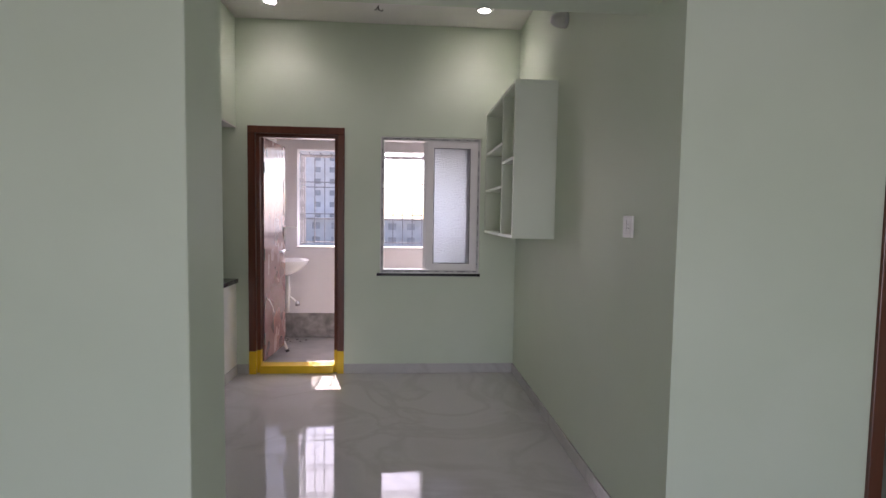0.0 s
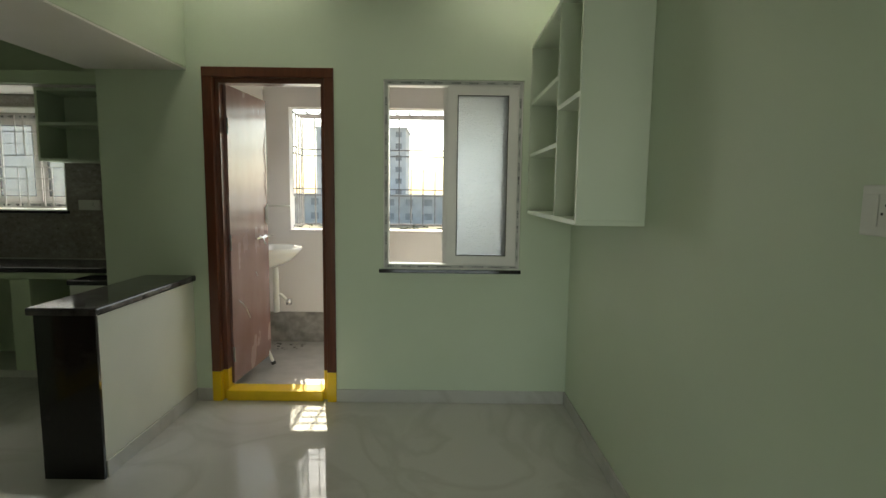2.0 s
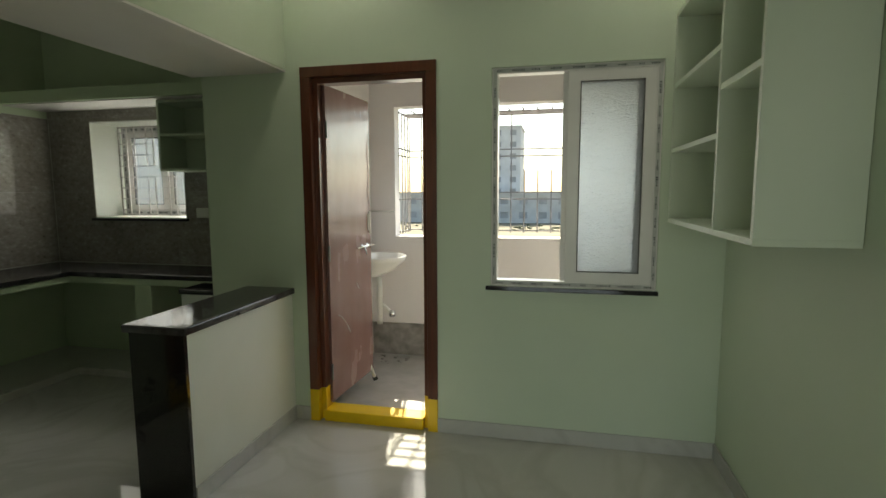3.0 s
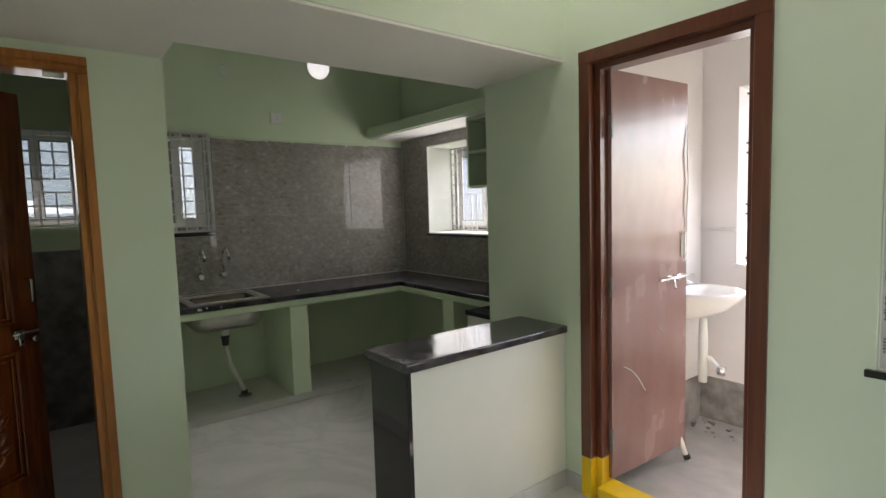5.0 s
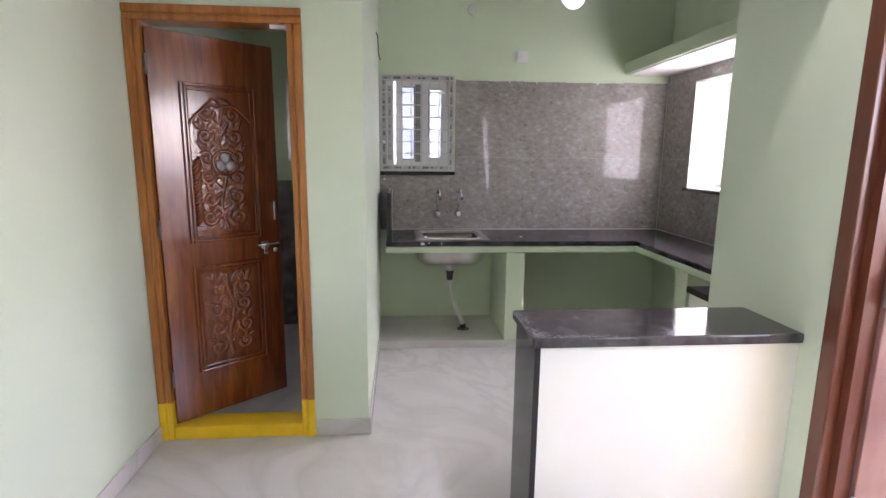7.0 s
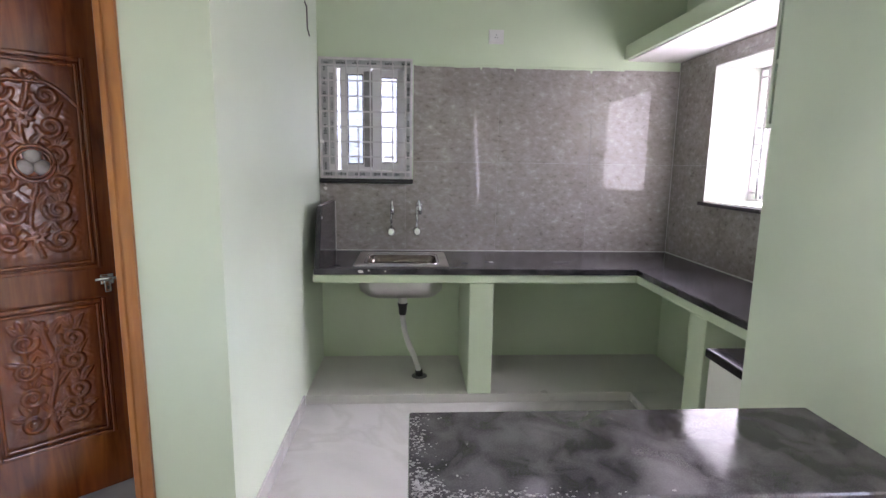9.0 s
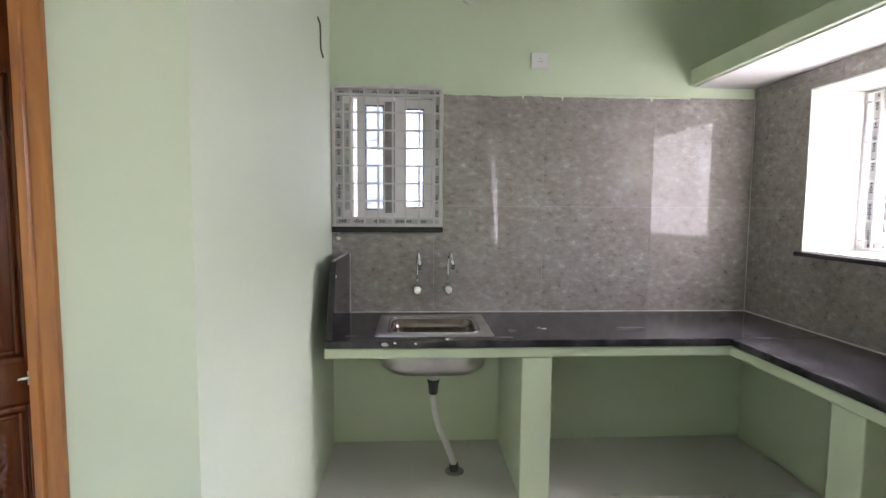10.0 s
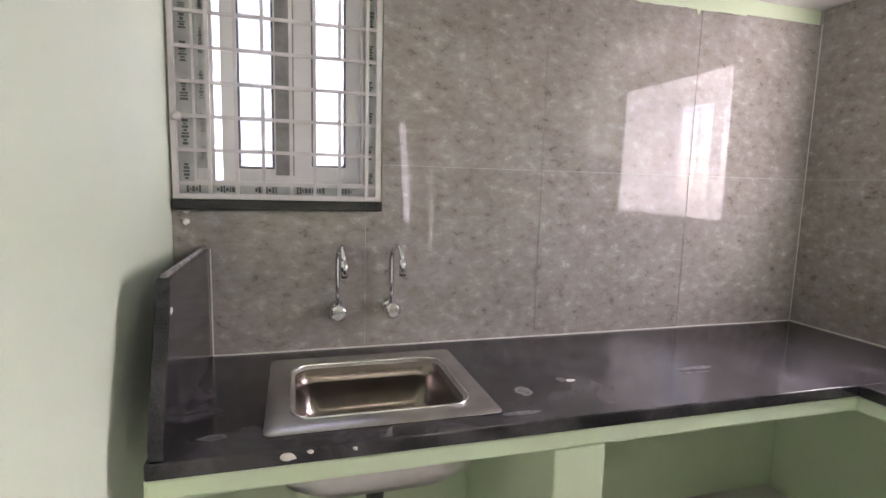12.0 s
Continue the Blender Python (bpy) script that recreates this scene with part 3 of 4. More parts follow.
def carved_door():
    W, Hd, T = 0.608, 1.905, 0.035
    d = thing("carved_door", "half-open varnished teak door with carved floral panels", "door", pose(DOORX - 0.012, 2.026, 0.076, 0, 0, 90 + 41))
    part("leaf", slab((0, W), (0, Hd), 0.0, T, "y", holes=((0.13, 0.912, 0.50, 1.684), (0.13, 0.235, 0.50, 0.795))), TEAK_DARK, d, "", 0.003)
    for z0, z1, seed, arched in ((0.912, 1.684, 2.0, True), (0.235, 0.795, 9.0, False)):
        part("panel_back", box(0.13, 0.016, z0, 0.50, T - 0.003, z1), TEAK_DARK, d)
        bm = relief(0.29, z1 - z0 - 0.08, 100, int(320 * (z1 - z0)), 0.010, seed, arched)
        bmesh.ops.translate(bm, verts=bm.verts[:], vec=(0.17, 0.010, z0 + 0.04))
        part("carved_panel", bm, TEAK_DARK, d, "carved floral panel")
        part("moulding", panel_moulding(0.128, z0, 0.502, z1, 0.016, 0.012), TEAK_DARK, d)
        part("moulding", panel_moulding(0.150, z0 + 0.022, 0.480, z1 - 0.022, 0.012, 0.004), TEAK_DARK, d)
    arch = [(0.160, 0.004, 0.945 + 0.5 * k / 6) for k in range(7)]
    arch += [(0.160 + 0.165 * f, 0.004, 1.475 + 0.115 * f ** 0.5 + 0.035 * math.sin(math.pi * f) ** 2 * f) for f in [k / 12 for k in range(13)]]
    arch += [(0.65 - x, y, z) for x, y, z in arch[-2::-1]]
    part("arch_moulding", tube(arch, 0.0075, 8), TEAK_DARK, d, "arched raised moulding")
    # twisted rope column beside the upper panel
    strands = [tube([(0.168, 0.006, z), (0.176, -0.008, z + 0.010), (0.192, -0.008, z + 0.026), (0.200, 0.006, z + 0.036)], 0.0075, 8) for z in [1.0 + 0.0165 * k for k in range(19)]]
    column = part("rope_column", merge(*strands), TEAK_DARK, d, "twisted rope carving")
    part("rope_base", boxes([(0.160, -0.010, 0.972, 0.208, 0.012, 0.998), (0.160, -0.010, 1.338, 0.208, 0.012, 1.356)], 0.003), TEAK_DARK, column)
    ring = [(0.325 + 0.062 * math.cos(a), -0.004, 1.306 + 0.062 * math.sin(a)) for a in [2 * math.pi * k / 32 for k in range(33)]]
    part("medallion_ring", tube(ring, 0.007, 8), TEAK_DARK, d)
    inner = [(0.325 + 0.050 * math.cos(a), -0.006, 1.306 + 0.050 * math.sin(a)) for a in [2 * math.pi * k / 28 for k in range(29)]]
    part("medallion_ring", tube(inner, 0.004, 8), TEAK_DARK, d)
    lobes = []
    for k in range(3):
        a = radians(90 + 120 * k)
        lobes.append(lathe([(0.004, -0.012), (0.018, -0.010), (0.026, -0.004), (0.028, 0.006)], (0.325 + 0.028 * math.cos(a), 0.0, 1.306 + 0.028 * math.sin(a)), 16, "y"))
    part("medallion", merge(*lobes), MEDAL, d, "dusty trefoil medallion")
    # hardware on the free edge
    lock = part("aldrop_latch", merge(tube([(0.47, -0.018, 0.868), (0.585, -0.018, 0.868)], 0.006, 10), box(0.49, -0.010, 0.845, 0.535, 0.0, 0.885, 0.003)), CHROME, d, "chrome door latch")
    part("hasp", box(0.500, -0.018, 0.815, 0.524, -0.010, 0.860, 0.003), CHROME, lock, "chrome hasp plate")
    part("keyhole", box(0.508, -0.0195, 0.826, 0.516, -0.0175, 0.840), BLACK, lock)
    part("knob", lathe([(0.006, 0.0), (0.006, -0.02), (0.013, -0.024), (0.013, -0.034), (0.006, -0.037)], (0.560, 0.0, 0.835), 16, "y"), CHROME, d, "chrome knob")
    part("pull_handle", tube([(0.565, 0.0, 1.00), (0.565, -0.028, 1.005), (0.565, -0.030, 1.05), (0.565, -0.028, 1.095), (0.565, 0.0, 1.10)], 0.006, 10), CHROME, d, "chrome pull handle")
    for z in (0.2, 0.95, 1.7):
        part("hinge", tube([(-0.006, -0.004, z), (-0.006, -0.004, z + 0.09)], 0.007, 10), GASKET, d)
    return d


carved_door()


# ---- wash-area door ----
def wash_door():
    d = thing("wash_area_door", "open dusty maroon enamelled flush door", "door", pose(-1.214, WALL_A + 0.085, 0.085, 0, 0, 86.5))
    W, Hd = 0.63, 1.962
    part("leaf", box(0, 0, 0, W, 0.032, Hd, 0.003), DUSTYDOOR, d)
    bolt = part("slide_bolt", merge(tube([(0.36, -0.016, 0.945), (0.665, -0.016, 0.945)], 0.0075, 10), box(0.44, -0.010, 0.930, 0.47, 0.0, 0.960, 0.002), box(0.53, -0.010, 0.930, 0.56, 0.0, 0.960, 0.002)), CHROME, d, "steel slide bolt")
    part("bolt_handle", tube([(0.485, -0.016, 0.945), (0.465, -0.04, 0.895)], 0.006, 8), CHROME, bolt)
    part("tower_bolt", merge(box(0.575, -0.006, 1.05, 0.605, 0.0, 1.17, 0.002), tube([(0.59, -0.012, 1.03), (0.59, -0.012, 1.19)], 0.006, 10)), PLASTIC, d, "pale tower bolt")
    for pts, rr in (([(0.09, -0.001, 0.545), (0.15, -0.001, 0.515), (0.21, -0.001, 0.46), (0.265, -0.001, 0.385)], 0.0018), ([(0.38, -0.001, 0.70), (0.41, -0.001, 0.66)], 0.0014)):
        part("scratch", tube(pts, rr, 6), PLASTIC, d, "pale scratch")
    part("film_edge", tube([(0.622, -0.004, 1.18), (0.612, -0.012, 1.32), (0.625, -0.010, 1.45), (0.610, -0.012, 1.60), (0.62, -0.004, 1.74)], [0.002, 0.005, 0.004, 0.005, 0.002], 8), PLASTIC, d, "loose strip of packing film")
    for z in (0.15, 0.9, 1.65):
        part("hinge", tube([(-0.006, -0.004, z), (-0.006, -0.004, z + 0.10)], 0.007, 10), GASKET, d)
    return d


wash_door()


# ---- windows ----
def marks(bm, x0, x1, z0, z1, y, along, seed):
    """Runs of short dark bars, the unreadable print on protective film."""
    rnd = random.Random(seed)
    a0, a1 = (x0, x1) if along == "x" else (z0, z1)
    p = a0 + 0.02
    while p < a1 - 0.03:
        for k in range(rnd.randint(4, 9)):
            w = rnd.uniform(0.003, 0.009)
            if p + w > a1 - 0.01:
                break
            c0, c1 = ((z0, z1) if along == "x" else (x0, x1))
            mid, h = (c0 + c1) / 2, (c1 - c0) * rnd.uniform(0.10, 0.27)
            if along == "x":
                quad_box(bm, p, y - 0.0012, mid - h, p + w, y, mid + h)
            else:
                quad_box(bm, mid - h, y - 0.0012, p, mid + h, y, p + w)
            p += w + 0.0028
        p += rnd.uniform(0.03, 0.06)


def rect_frame(x0, z0, x1, z1, w, y0, y1):
    return slab((x0, x1), (z0, z1), y0, y1, "y", holes=((x0 + w, z0 + w, x1 - w, z1 - w),))


def window(name, label, m, W, Hh, sashes, border=0.05, depth=0.06, film=True):
    """uPVC slider, lower left corner at the origin, inside face at y = 0 towards -y. sashes: (x0, x1, y, glass kind)."""
    win = thing(name, label, "window", m, kind="structure")
    fr = part("window_frame", rect_frame(0, 0, W, Hh, border, 0.0, depth), UPVC, win, "", 0.002)
    if film:
        strip = [(0.006, border - 0.006)]
        f0, f1 = strip[0]
        part("film", merge(rect_frame(f0, f0, W - f0, Hh - f0, f1 - f0, -0.0015, -0.0005)), FILM, fr, "grey printed protective film")
        bm = bmesh.new()
        marks(bm, f0, W - f0, f0, f1, -0.0016, "x", 1)
        marks(bm, f0, W - f0, Hh - f1, Hh - f0, -0.0016, "x", 2)
        marks(bm, f0, f1, f0 + 0.03, Hh - f0 - 0.03, -0.0016, "z", 3)
        marks(bm, W - f1, W - f0, f0 + 0.03, Hh - f0 - 0.03, -0.0016, "z", 4)
        part("print", bm, PRINT, fr, "dark printed marks")
    for x0, x1, y, g, sw in sashes:
        z0, z1 = border - 0.008, Hh - border + 0.008
        s = part("sash", rect_frame(x0, z0, x1, z1, sw, y, y + 0.026), UPVC, win, "white sliding sash", 0.002)
        part("gasket", rect_frame(x0 + sw - 0.001, z0 + sw - 0.001, x1 - sw + 0.001, z1 - sw + 0.001, 0.007, y + 0.002, y + 0.024), GASKET, s)
        pane = part("pane", box(x0 + sw - 0.002, y + 0.010, z0 + sw - 0.002, x1 - sw + 0.002, y + 0.015, z1 - sw + 0.002), FROST if g == "frost" else CLEAR, s, "frosted glass pane" if g == "frost" else "clear glass pane")
        pane.visible_shadow = False
    return win


def grille(name, label, m, W, Hh, xs, zs, broken=(), r=0.005, material=None, frame=True):
    """Welded window grille: bars with a gap in the middle where broken."""
    material = material or GRILLE
    g = thing(name, label, "window grille", m)
    if frame:
        part("grille_frame", rect_frame(0, 0, W, Hh, 0.014, -0.006, 0.006), material, g)
    for z in zs:
        part("bar", box(0.006, -0.004, z - r, W - 0.006, 0.004, z + r), material, g)
    for k, x in enumerate(xs):
        if k in broken:
            part("bar", box(x - r, -0.0075, 0.006, x + r, 0.0015, zs[len(zs) // 2 - 1]), material, g)
            part("bar", box(x - r, -0.0075, zs[len(zs) // 2], x + r, 0.0015, Hh - 0.006), material, g)
        else:
            part("bar", box(x - r, -0.0075, 0.006, x + r, 0.0015, Hh - 0.006), material, g)
    return g


# wash-area window: both sashes pushed to one side
window("window_1", "white sliding window with a frosted sash, half open", pose(-0.205, WALL_A + 0.012, 0.889), 0.87, 1.181, [(0.40, 0.845, 0.004, "frost", 0.062), (0.375, 0.82, 0.034, "frost", 0.062)], 0.032, 0.075)
tagged(part("window_sill_1", box(-0.232, WALL_A - 0.018, 0.865, 0.675, WALL_A + 0.10, 0.8885, 0.003), GRANITE_CLEAN), "thin black granite window sill", "window sill", "", "structure")

# kitchen window above the sink
KW = pose(BACK - 0.035, 2.996, 1.301, 0, 0, 90)
window("window_2", "white sliding window in printed film above the sink", KW, 0.603, 0.768, [(0.128, 0.325, 0.006, "frost", 0.046), (0.335, 0.560, 0.034, "clear", 0.058)], 0.055, 0.07)
part("side_jamb", box(0.0545, 0.002, 0.0545, 0.108, 0.05, 0.7135, 0.003), UPVC, bpy.data.objects["window_2"], "wide white side jamb")
film_strip = bmesh.new()
marks(film_strip, 0.060, 0.090, 0.10, 0.67, 0.0015, "z", 8)
part("film", box(0.058, 0.0003, 0.09, 0.092, 0.0015, 0.68), FILM, bpy.data.objects["window_2"], "grey printed protective film")
part("print", film_strip, PRINT, bpy.data.objects["window_2"], "dark printed marks")
grille("kitchen_window_grille", "white welded iron grille over the kitchen window", pose(BACK + 0.018, 2.996, 1.301, 0, 0, 90), 0.603, 0.768, [0.10, 0.175, 0.25, 0.33, 0.40, 0.475, 0.56], [0.045 + 0.0965 * k for k in range(8)], (2, 5))
tagged(part("window_sill_2", box(BACK - 0.03, 2.99, 1.268, BACK + 0.032, 3.605, 1.2995, 0.003), GRANITE_CLEAN), "thin black granite window sill", "window sill", "", "structure")

part("interlock", box(0.284, -0.001, 0.075, 0.3395, 0.0055, 0.693), GASKET_PALE, bpy.data.objects["window_2"], "grey sash interlock strip")

# deep kitchen window over the counter
tagged(part("window_reveal", slab((-3.69, -2.80), (1.20, 2.0), NORTH - 0.012, 5.70, "y", holes=((-3.683, 1.207, -2.807, 1.993),)), CREAM), "white painted deep window reveal", "window reveal", "", "structure")
window("window_3", "white sliding window in a deep reveal", pose(-3.683, 5.705, 1.207), 0.876, 0.786, [(0.04, 0.45, 0.006, "clear", 0.055), (0.43, 0.835, 0.034, "clear", 0.055)], 0.05, 0.07)
grille("counter_window_grille", "white welded iron grille in the deep window", pose(-3.68, 5.665, 1.21), 0.87, 0.78, [0.09, 0.17, 0.29, 0.36, 0.50, 0.57, 0.70, 0.78], [0.05 + 0.0965 * k for k in range(8)], (2, 3, 4, 5))
tagged(part("window_sill_3", box(-3.71, NORTH - 0.04, 1.178, -2.78, NORTH + 0.02, 1.1995, 0.003), GRANITE_CLEAN), "thin black granite window sill", "window sill", "", "structure")

# toilet window
window("window_4", "white window in the toilet", pose(BACK - 0.06, 2.252, 1.382, 0, 0, 90), 0.526, 0.646, [(0.02, 0.28, 0.006, "frost", 0.04), (0.25, 0.506, 0.034, "frost", 0.04)], 0.03, 0.07, False)
grille("toilet_window_grille", "white welded iron grille over the toilet window", pose(BACK + 0.018, 2.252, 1.382, 0, 0, 90), 0.526, 0.646, [0.09, 0.18, 0.27, 0.36, 0.45], [0.05 + 0.09 * k for k in range(7)], (1, 3))


# projecting grille box outside the wash-area opening
def grille_box():
    g = thing("grille_box", "grey iron box grille projecting outside the opening", "window grille")
    x0, x1, z0, z1, y0, y1, r = -1.19, 0.80, 1.04, 2.10, 6.03, 6.38, 0.0055
    for z in (z0 + 0.02, z0 + 0.30, z0 + 0.36, z0 + 0.68, z0 + 0.74, z1 - 0.02):
        part("bar", box(x0, y1 - r, z - r, x1, y1 + r, z + r), GRILLE_DARK, g)
        for x in (x0 + r, x1 - r):
            part("bar", box(x - r, y0, z - r, x + r, y1 - r, z + r), GRILLE_DARK, g)
    n = 17
    for k in range(n + 1):
        x = x0 + (x1 - x0) * k / n
        tall = k % 6 < 3
        part("bar", box(x - r, y1 - 2.2 * r, z0, x + r, y1 - r, z1 if tall else z0 + 0.56), GRILLE_DARK, g)
        part("bar", box(x - r, y0, z1 - 0.02, x + r, y1, z1 - 0.02 + 2 * r), GRILLE_DARK, g)
    for k in range(1, 4):
        y = y0 + (y1 - y0) * k / 4
        part("bar", box(x0, y - r, z1 - 0.035, x1, y + r, z1 - 0.022), GRILLE_DARK, g)
        for x in (x0 + r, x1 - r):
            part("bar", box(x - r, y - r, z0, x + r, y + r, z1 - 0.036), GRILLE_DARK, g)
    return g


grille_box()
tagged(part("opening_sill", box(-1.2, 5.90, 1.012, 0.81, 6.08, 1.0345, 0.004), PALEWALL), "pale sill of the wash-area opening", "window sill", "", "structure")


# ---- half wall ----
def half_wall():
    h = thing("half_wall", "low cream wall with a black granite top and end", "half wall", kind="structure")
    part("core", box(-1.703, 3.630, 0, -1.428, WALL_A - 0.001, 0.795), CREAM, h, "cream painted side")
    part("end_panel", box(-1.708, 3.608, 0, -1.423, 3.629, 0.795, 0.003), GRANITE_CLEAN, h, "black granite end panel")
    part("top", box(-1.736, 3.597, 0.796, -1.408, WALL_A + 0.0, 0.832, 0.006), GRANITE_DUSTY, h, "dusty black granite top")


half_wall()

# ---- kitchen counter ----
TOP = 0.815
plinth = structure("plinth", boxes([(BACK + 0.001, SOUTHK + 0.001, 0, -3.487, 5.38, 0.055), (-3.4865, 4.93, 0, -1.981, 5.38, 0.055)]), PLINTH, "low tiled plinth under the counter", "plinth", 0.003)
tagged(part("counter_pillar", box(BACK + 0.001, 3.935, 0.0555, -3.486, 4.075, 0.729, 0.006), KITCHEN_PAINT), "mint painted masonry counter support", "counter support")
tagged(part("counter_pillar", box(-2.915, 4.925, 0.0555, -2.775, 5.38, 0.729, 0.006), KITCHEN_PAINT), "mint painted masonry counter support with shelf beside", "counter support")
SINK = (-3.955, 3.315, -3.59, 3.765)
tagged(part("counter_slab", slab((BACK + 0.001, -3.485, -1.981), (3.045, 4.915, 5.38), 0.730, 0.779, "z", holes=(SINK,), keep=((BACK, 3.0, -3.485, 5.4), (-3.486, 4.915, -2.0, 5.4))), KITCHEN_PAINT, None, "", 0.008), "mint painted concrete slab under the worktop", "counter slab", "", "structure")
worktop = thing("worktop", "dusty black granite L-shaped kitchen worktop", "worktop")
part("sink_run", slab((BACK + 0.001, -3.475), (3.05, 5.384), 0.780, TOP, "z", holes=(SINK,)), GRANITE, worktop, "", 0.004)
part("window_run", slab((-3.4745, -1.981), (4.905, 5.384), 0.780, TOP, "z"), GRANITE, worktop, "", 0.004)
bm = bmesh.new()
side = [(-4.105, TOP + 0.001), (-3.480, TOP + 0.001), (-3.482, 0.86), (-3.60, 1.155), (-4.105, 1.15)]
lo = [bm.verts.new((x, 3.057, z)) for x, z in side]
hi = [bm.verts.new((x, 3.086, z)) for x, z in side]
for i in range(5):
    bm.faces.new([lo[i], lo[(i + 1) % 5], hi[(i + 1) % 5], hi[i]])
bm.faces.new(lo)
bm.faces.new(hi)
bmesh.ops.recalc_face_normals(bm, faces=bm.faces[:])
splash = thing("side_splash", "upright black granite splash at the worktop's end", "splashback")
part("slab", bm, GRANITE, splash, "", 0.003)
part("top_edge", merge(tube([(-4.10, 3.0715, 1.1525), (-3.602, 3.0715, 1.1575)], 0.007, 8)), CAULK_EDGE, splash, "pale rough sawn top edge")
tagged(part("counter_shelf", box(-2.774, 4.96, 0.37, -2.292, 5.38, 0.395, 0.003), CREAM), "thin pale shelf under the counter", "shelf")


# sealant, paint edge and mortar spots
CAULK = surface("white_sealant", (0.62, 0.60, 0.57), (0.72, 0.70, 0.67), 30.0, 0.6, 0.1, 0.2, 150.0)
tagged(part("sealant", boxes([(BACK + 0.0135, 3.087, TOP + 0.0005, BACK + 0.019, NORTH - 0.020, TOP + 0.005), (BACK + 0.0195, NORTH - 0.019, TOP + 0.0005, -1.983, NORTH - 0.0135, TOP + 0.005), (BACK + 0.0135, NORTH - 0.0165, TOP + 0.006, BACK + 0.0165, NORTH - 0.0135, 2.04), (BACK + 0.0135, 3.087, TOP + 0.006, BACK + 0.0175, 3.091, 1.15)], 0.001), CAULK), "thin white sealant line round the worktop", "sealant", "", "structure")


def ragged_edge():
    """Wall paint that runs unevenly over the top of the tiles."""
    bm, rnd = bmesh.new(), random.Random(11)
    n, y0, y1 = 150, 3.61, 5.003
    rows = []
    for k in range(n + 1):
        y = y0 + (y1 - y0) * k / n
        low = 2.028 + 0.007 * noise.noise(Vector((y * 6, 0, 0))) + 0.004 * noise.noise(Vector((y * 31, 3, 0)))
        if k in (47, 71, 126):
            low -= 0.022
        rows.append([bm.verts.new((BACK + x, y, z)) for x, z in ((0.001, 2.044), (0.0155, 2.040), (0.0158, low), (0.0131, low - 0.0005))])
    for a, b in zip(rows, rows[1:]):
        for i in range(3):
            bm.faces.new([a[i], a[i + 1], b[i + 1], b[i]])
    bmesh.ops.recalc_face_normals(bm, faces=bm.faces[:])
    return bm


tagged(part("paint_edge", ragged_edge(), KITCHEN_PAINT), "uneven mint paint edge over the tile top", "paint edge", "", "structure")


def blob(bm, c, r, seed):
    """A small irregular lump."""
    made = bmesh.ops.create_icosphere(bm, subdivisions=1 if max(r) < 0.014 else 2, radius=1.0)["verts"]
    for v in made:
        k = 1 + 0.45 * noise.noise(v.co * 1.3 + Vector((seed, seed * 2, 0)))
        v.co = Vector((v.co.x * r[0] * k, v.co.y * r[1] * k, v.co.z * r[2] * k)) + Vector(c)


for c, sz in (((-3.476, 3.315, 0.800), (0.004, 0.017, 0.010)), ((-3.476, 3.36, 0.805), (0.004, 0.010, 0.006)), ((-3.476, 3.452, 0.801), (0.004, 0.007, 0.006)),
              ((-4.104, 3.025, 1.235), (0.006, 0.013, 0.011)), ((-4.104, 3.027, 1.262), (0.005, 0.010, 0.005)), ((-3.585, 3.087, 1.09), (0.008, 0.003, 0.009)),
              ((-3.69, 4.085, 0.8155), (0.009, 0.014, 0.0025))):
    bm = bmesh.new()
    blob(bm, c, sz, c[1] * 3)
    tagged(part("mortar_spot", bm, CAULK), "small dried spot of white mortar", "mortar spot", "mortar spots")


SMEAR = surface("dried_cement_smear", (0.05, 0.049, 0.052), (0.15, 0.145, 0.148), 60.0, 0.8, 0.1, 0.3, 150.0, detail=8.0)
for (sx, sy), (lx, ly) in (((-3.645, 3.92), (0.030, 0.020)), ((-3.70, 4.53), (0.012, 0.075)), ((-3.665, 4.50), (0.006, 0.060)), ((-3.525, 3.86), (0.010, 0.055)), ((-3.70, 4.06), (0.020, 0.012)), ((-3.56, 3.16), (0.014, 0.030))):
    bm = bmesh.new()
    blob(bm, (sx, sy, TOP + 0.0004), (lx, ly, 0.0012), sx * 5 + sy)
    tagged(part("cement_smear", bm, SMEAR), "thin dried cement smear on the worktop", "cement smear", "cement smears")
CRUST = surface("pale_cement_dust", (0.14, 0.136, 0.136), (0.32, 0.31, 0.305), 70.0, 0.9, 0.05, 0.3, 200.0, detail=8.0)
rnd = random.Random(4)
bm = bmesh.new()
for k in range(420):
    if k % 3 == 0:
        sx, sy = rnd.uniform(-1.72, -1.43), 3.600 + abs(rnd.gauss(0, 0.022))
    elif k % 3 == 1:
        sx, sy = -1.412 - abs(rnd.gauss(0, 0.016)), 3.602 + abs(rnd.gauss(0, 0.16))
    else:
        sx, sy = -1.425 - abs(rnd.gauss(0, 0.045)), 3.605 + abs(rnd.gauss(0, 0.035))
    size = rnd.uniform(0.0008, 0.0028)
    blob(bm, (sx, sy, 0.8321), (size * rnd.uniform(0.6, 1.6), size * rnd.uniform(0.8, 2.2), 0.0008), k * 1.7)
part("edge_dust", bm, CRUST, bpy.data.objects["half_wall"], "pale crust of cement dust along the edge")


def ledge():
    g = thing("ledge", "short pale support with a black granite top", "ledge")
    part("core", box(-2.290, 4.655, 0, -1.982, 4.90, 0.740), CREAM, g)
    part("top", box(-2.303, 4.643, 0.741, -1.982, 4.904, 0.772, 0.004), GRANITE_CLEAN, g, "black granite top")


ledge()


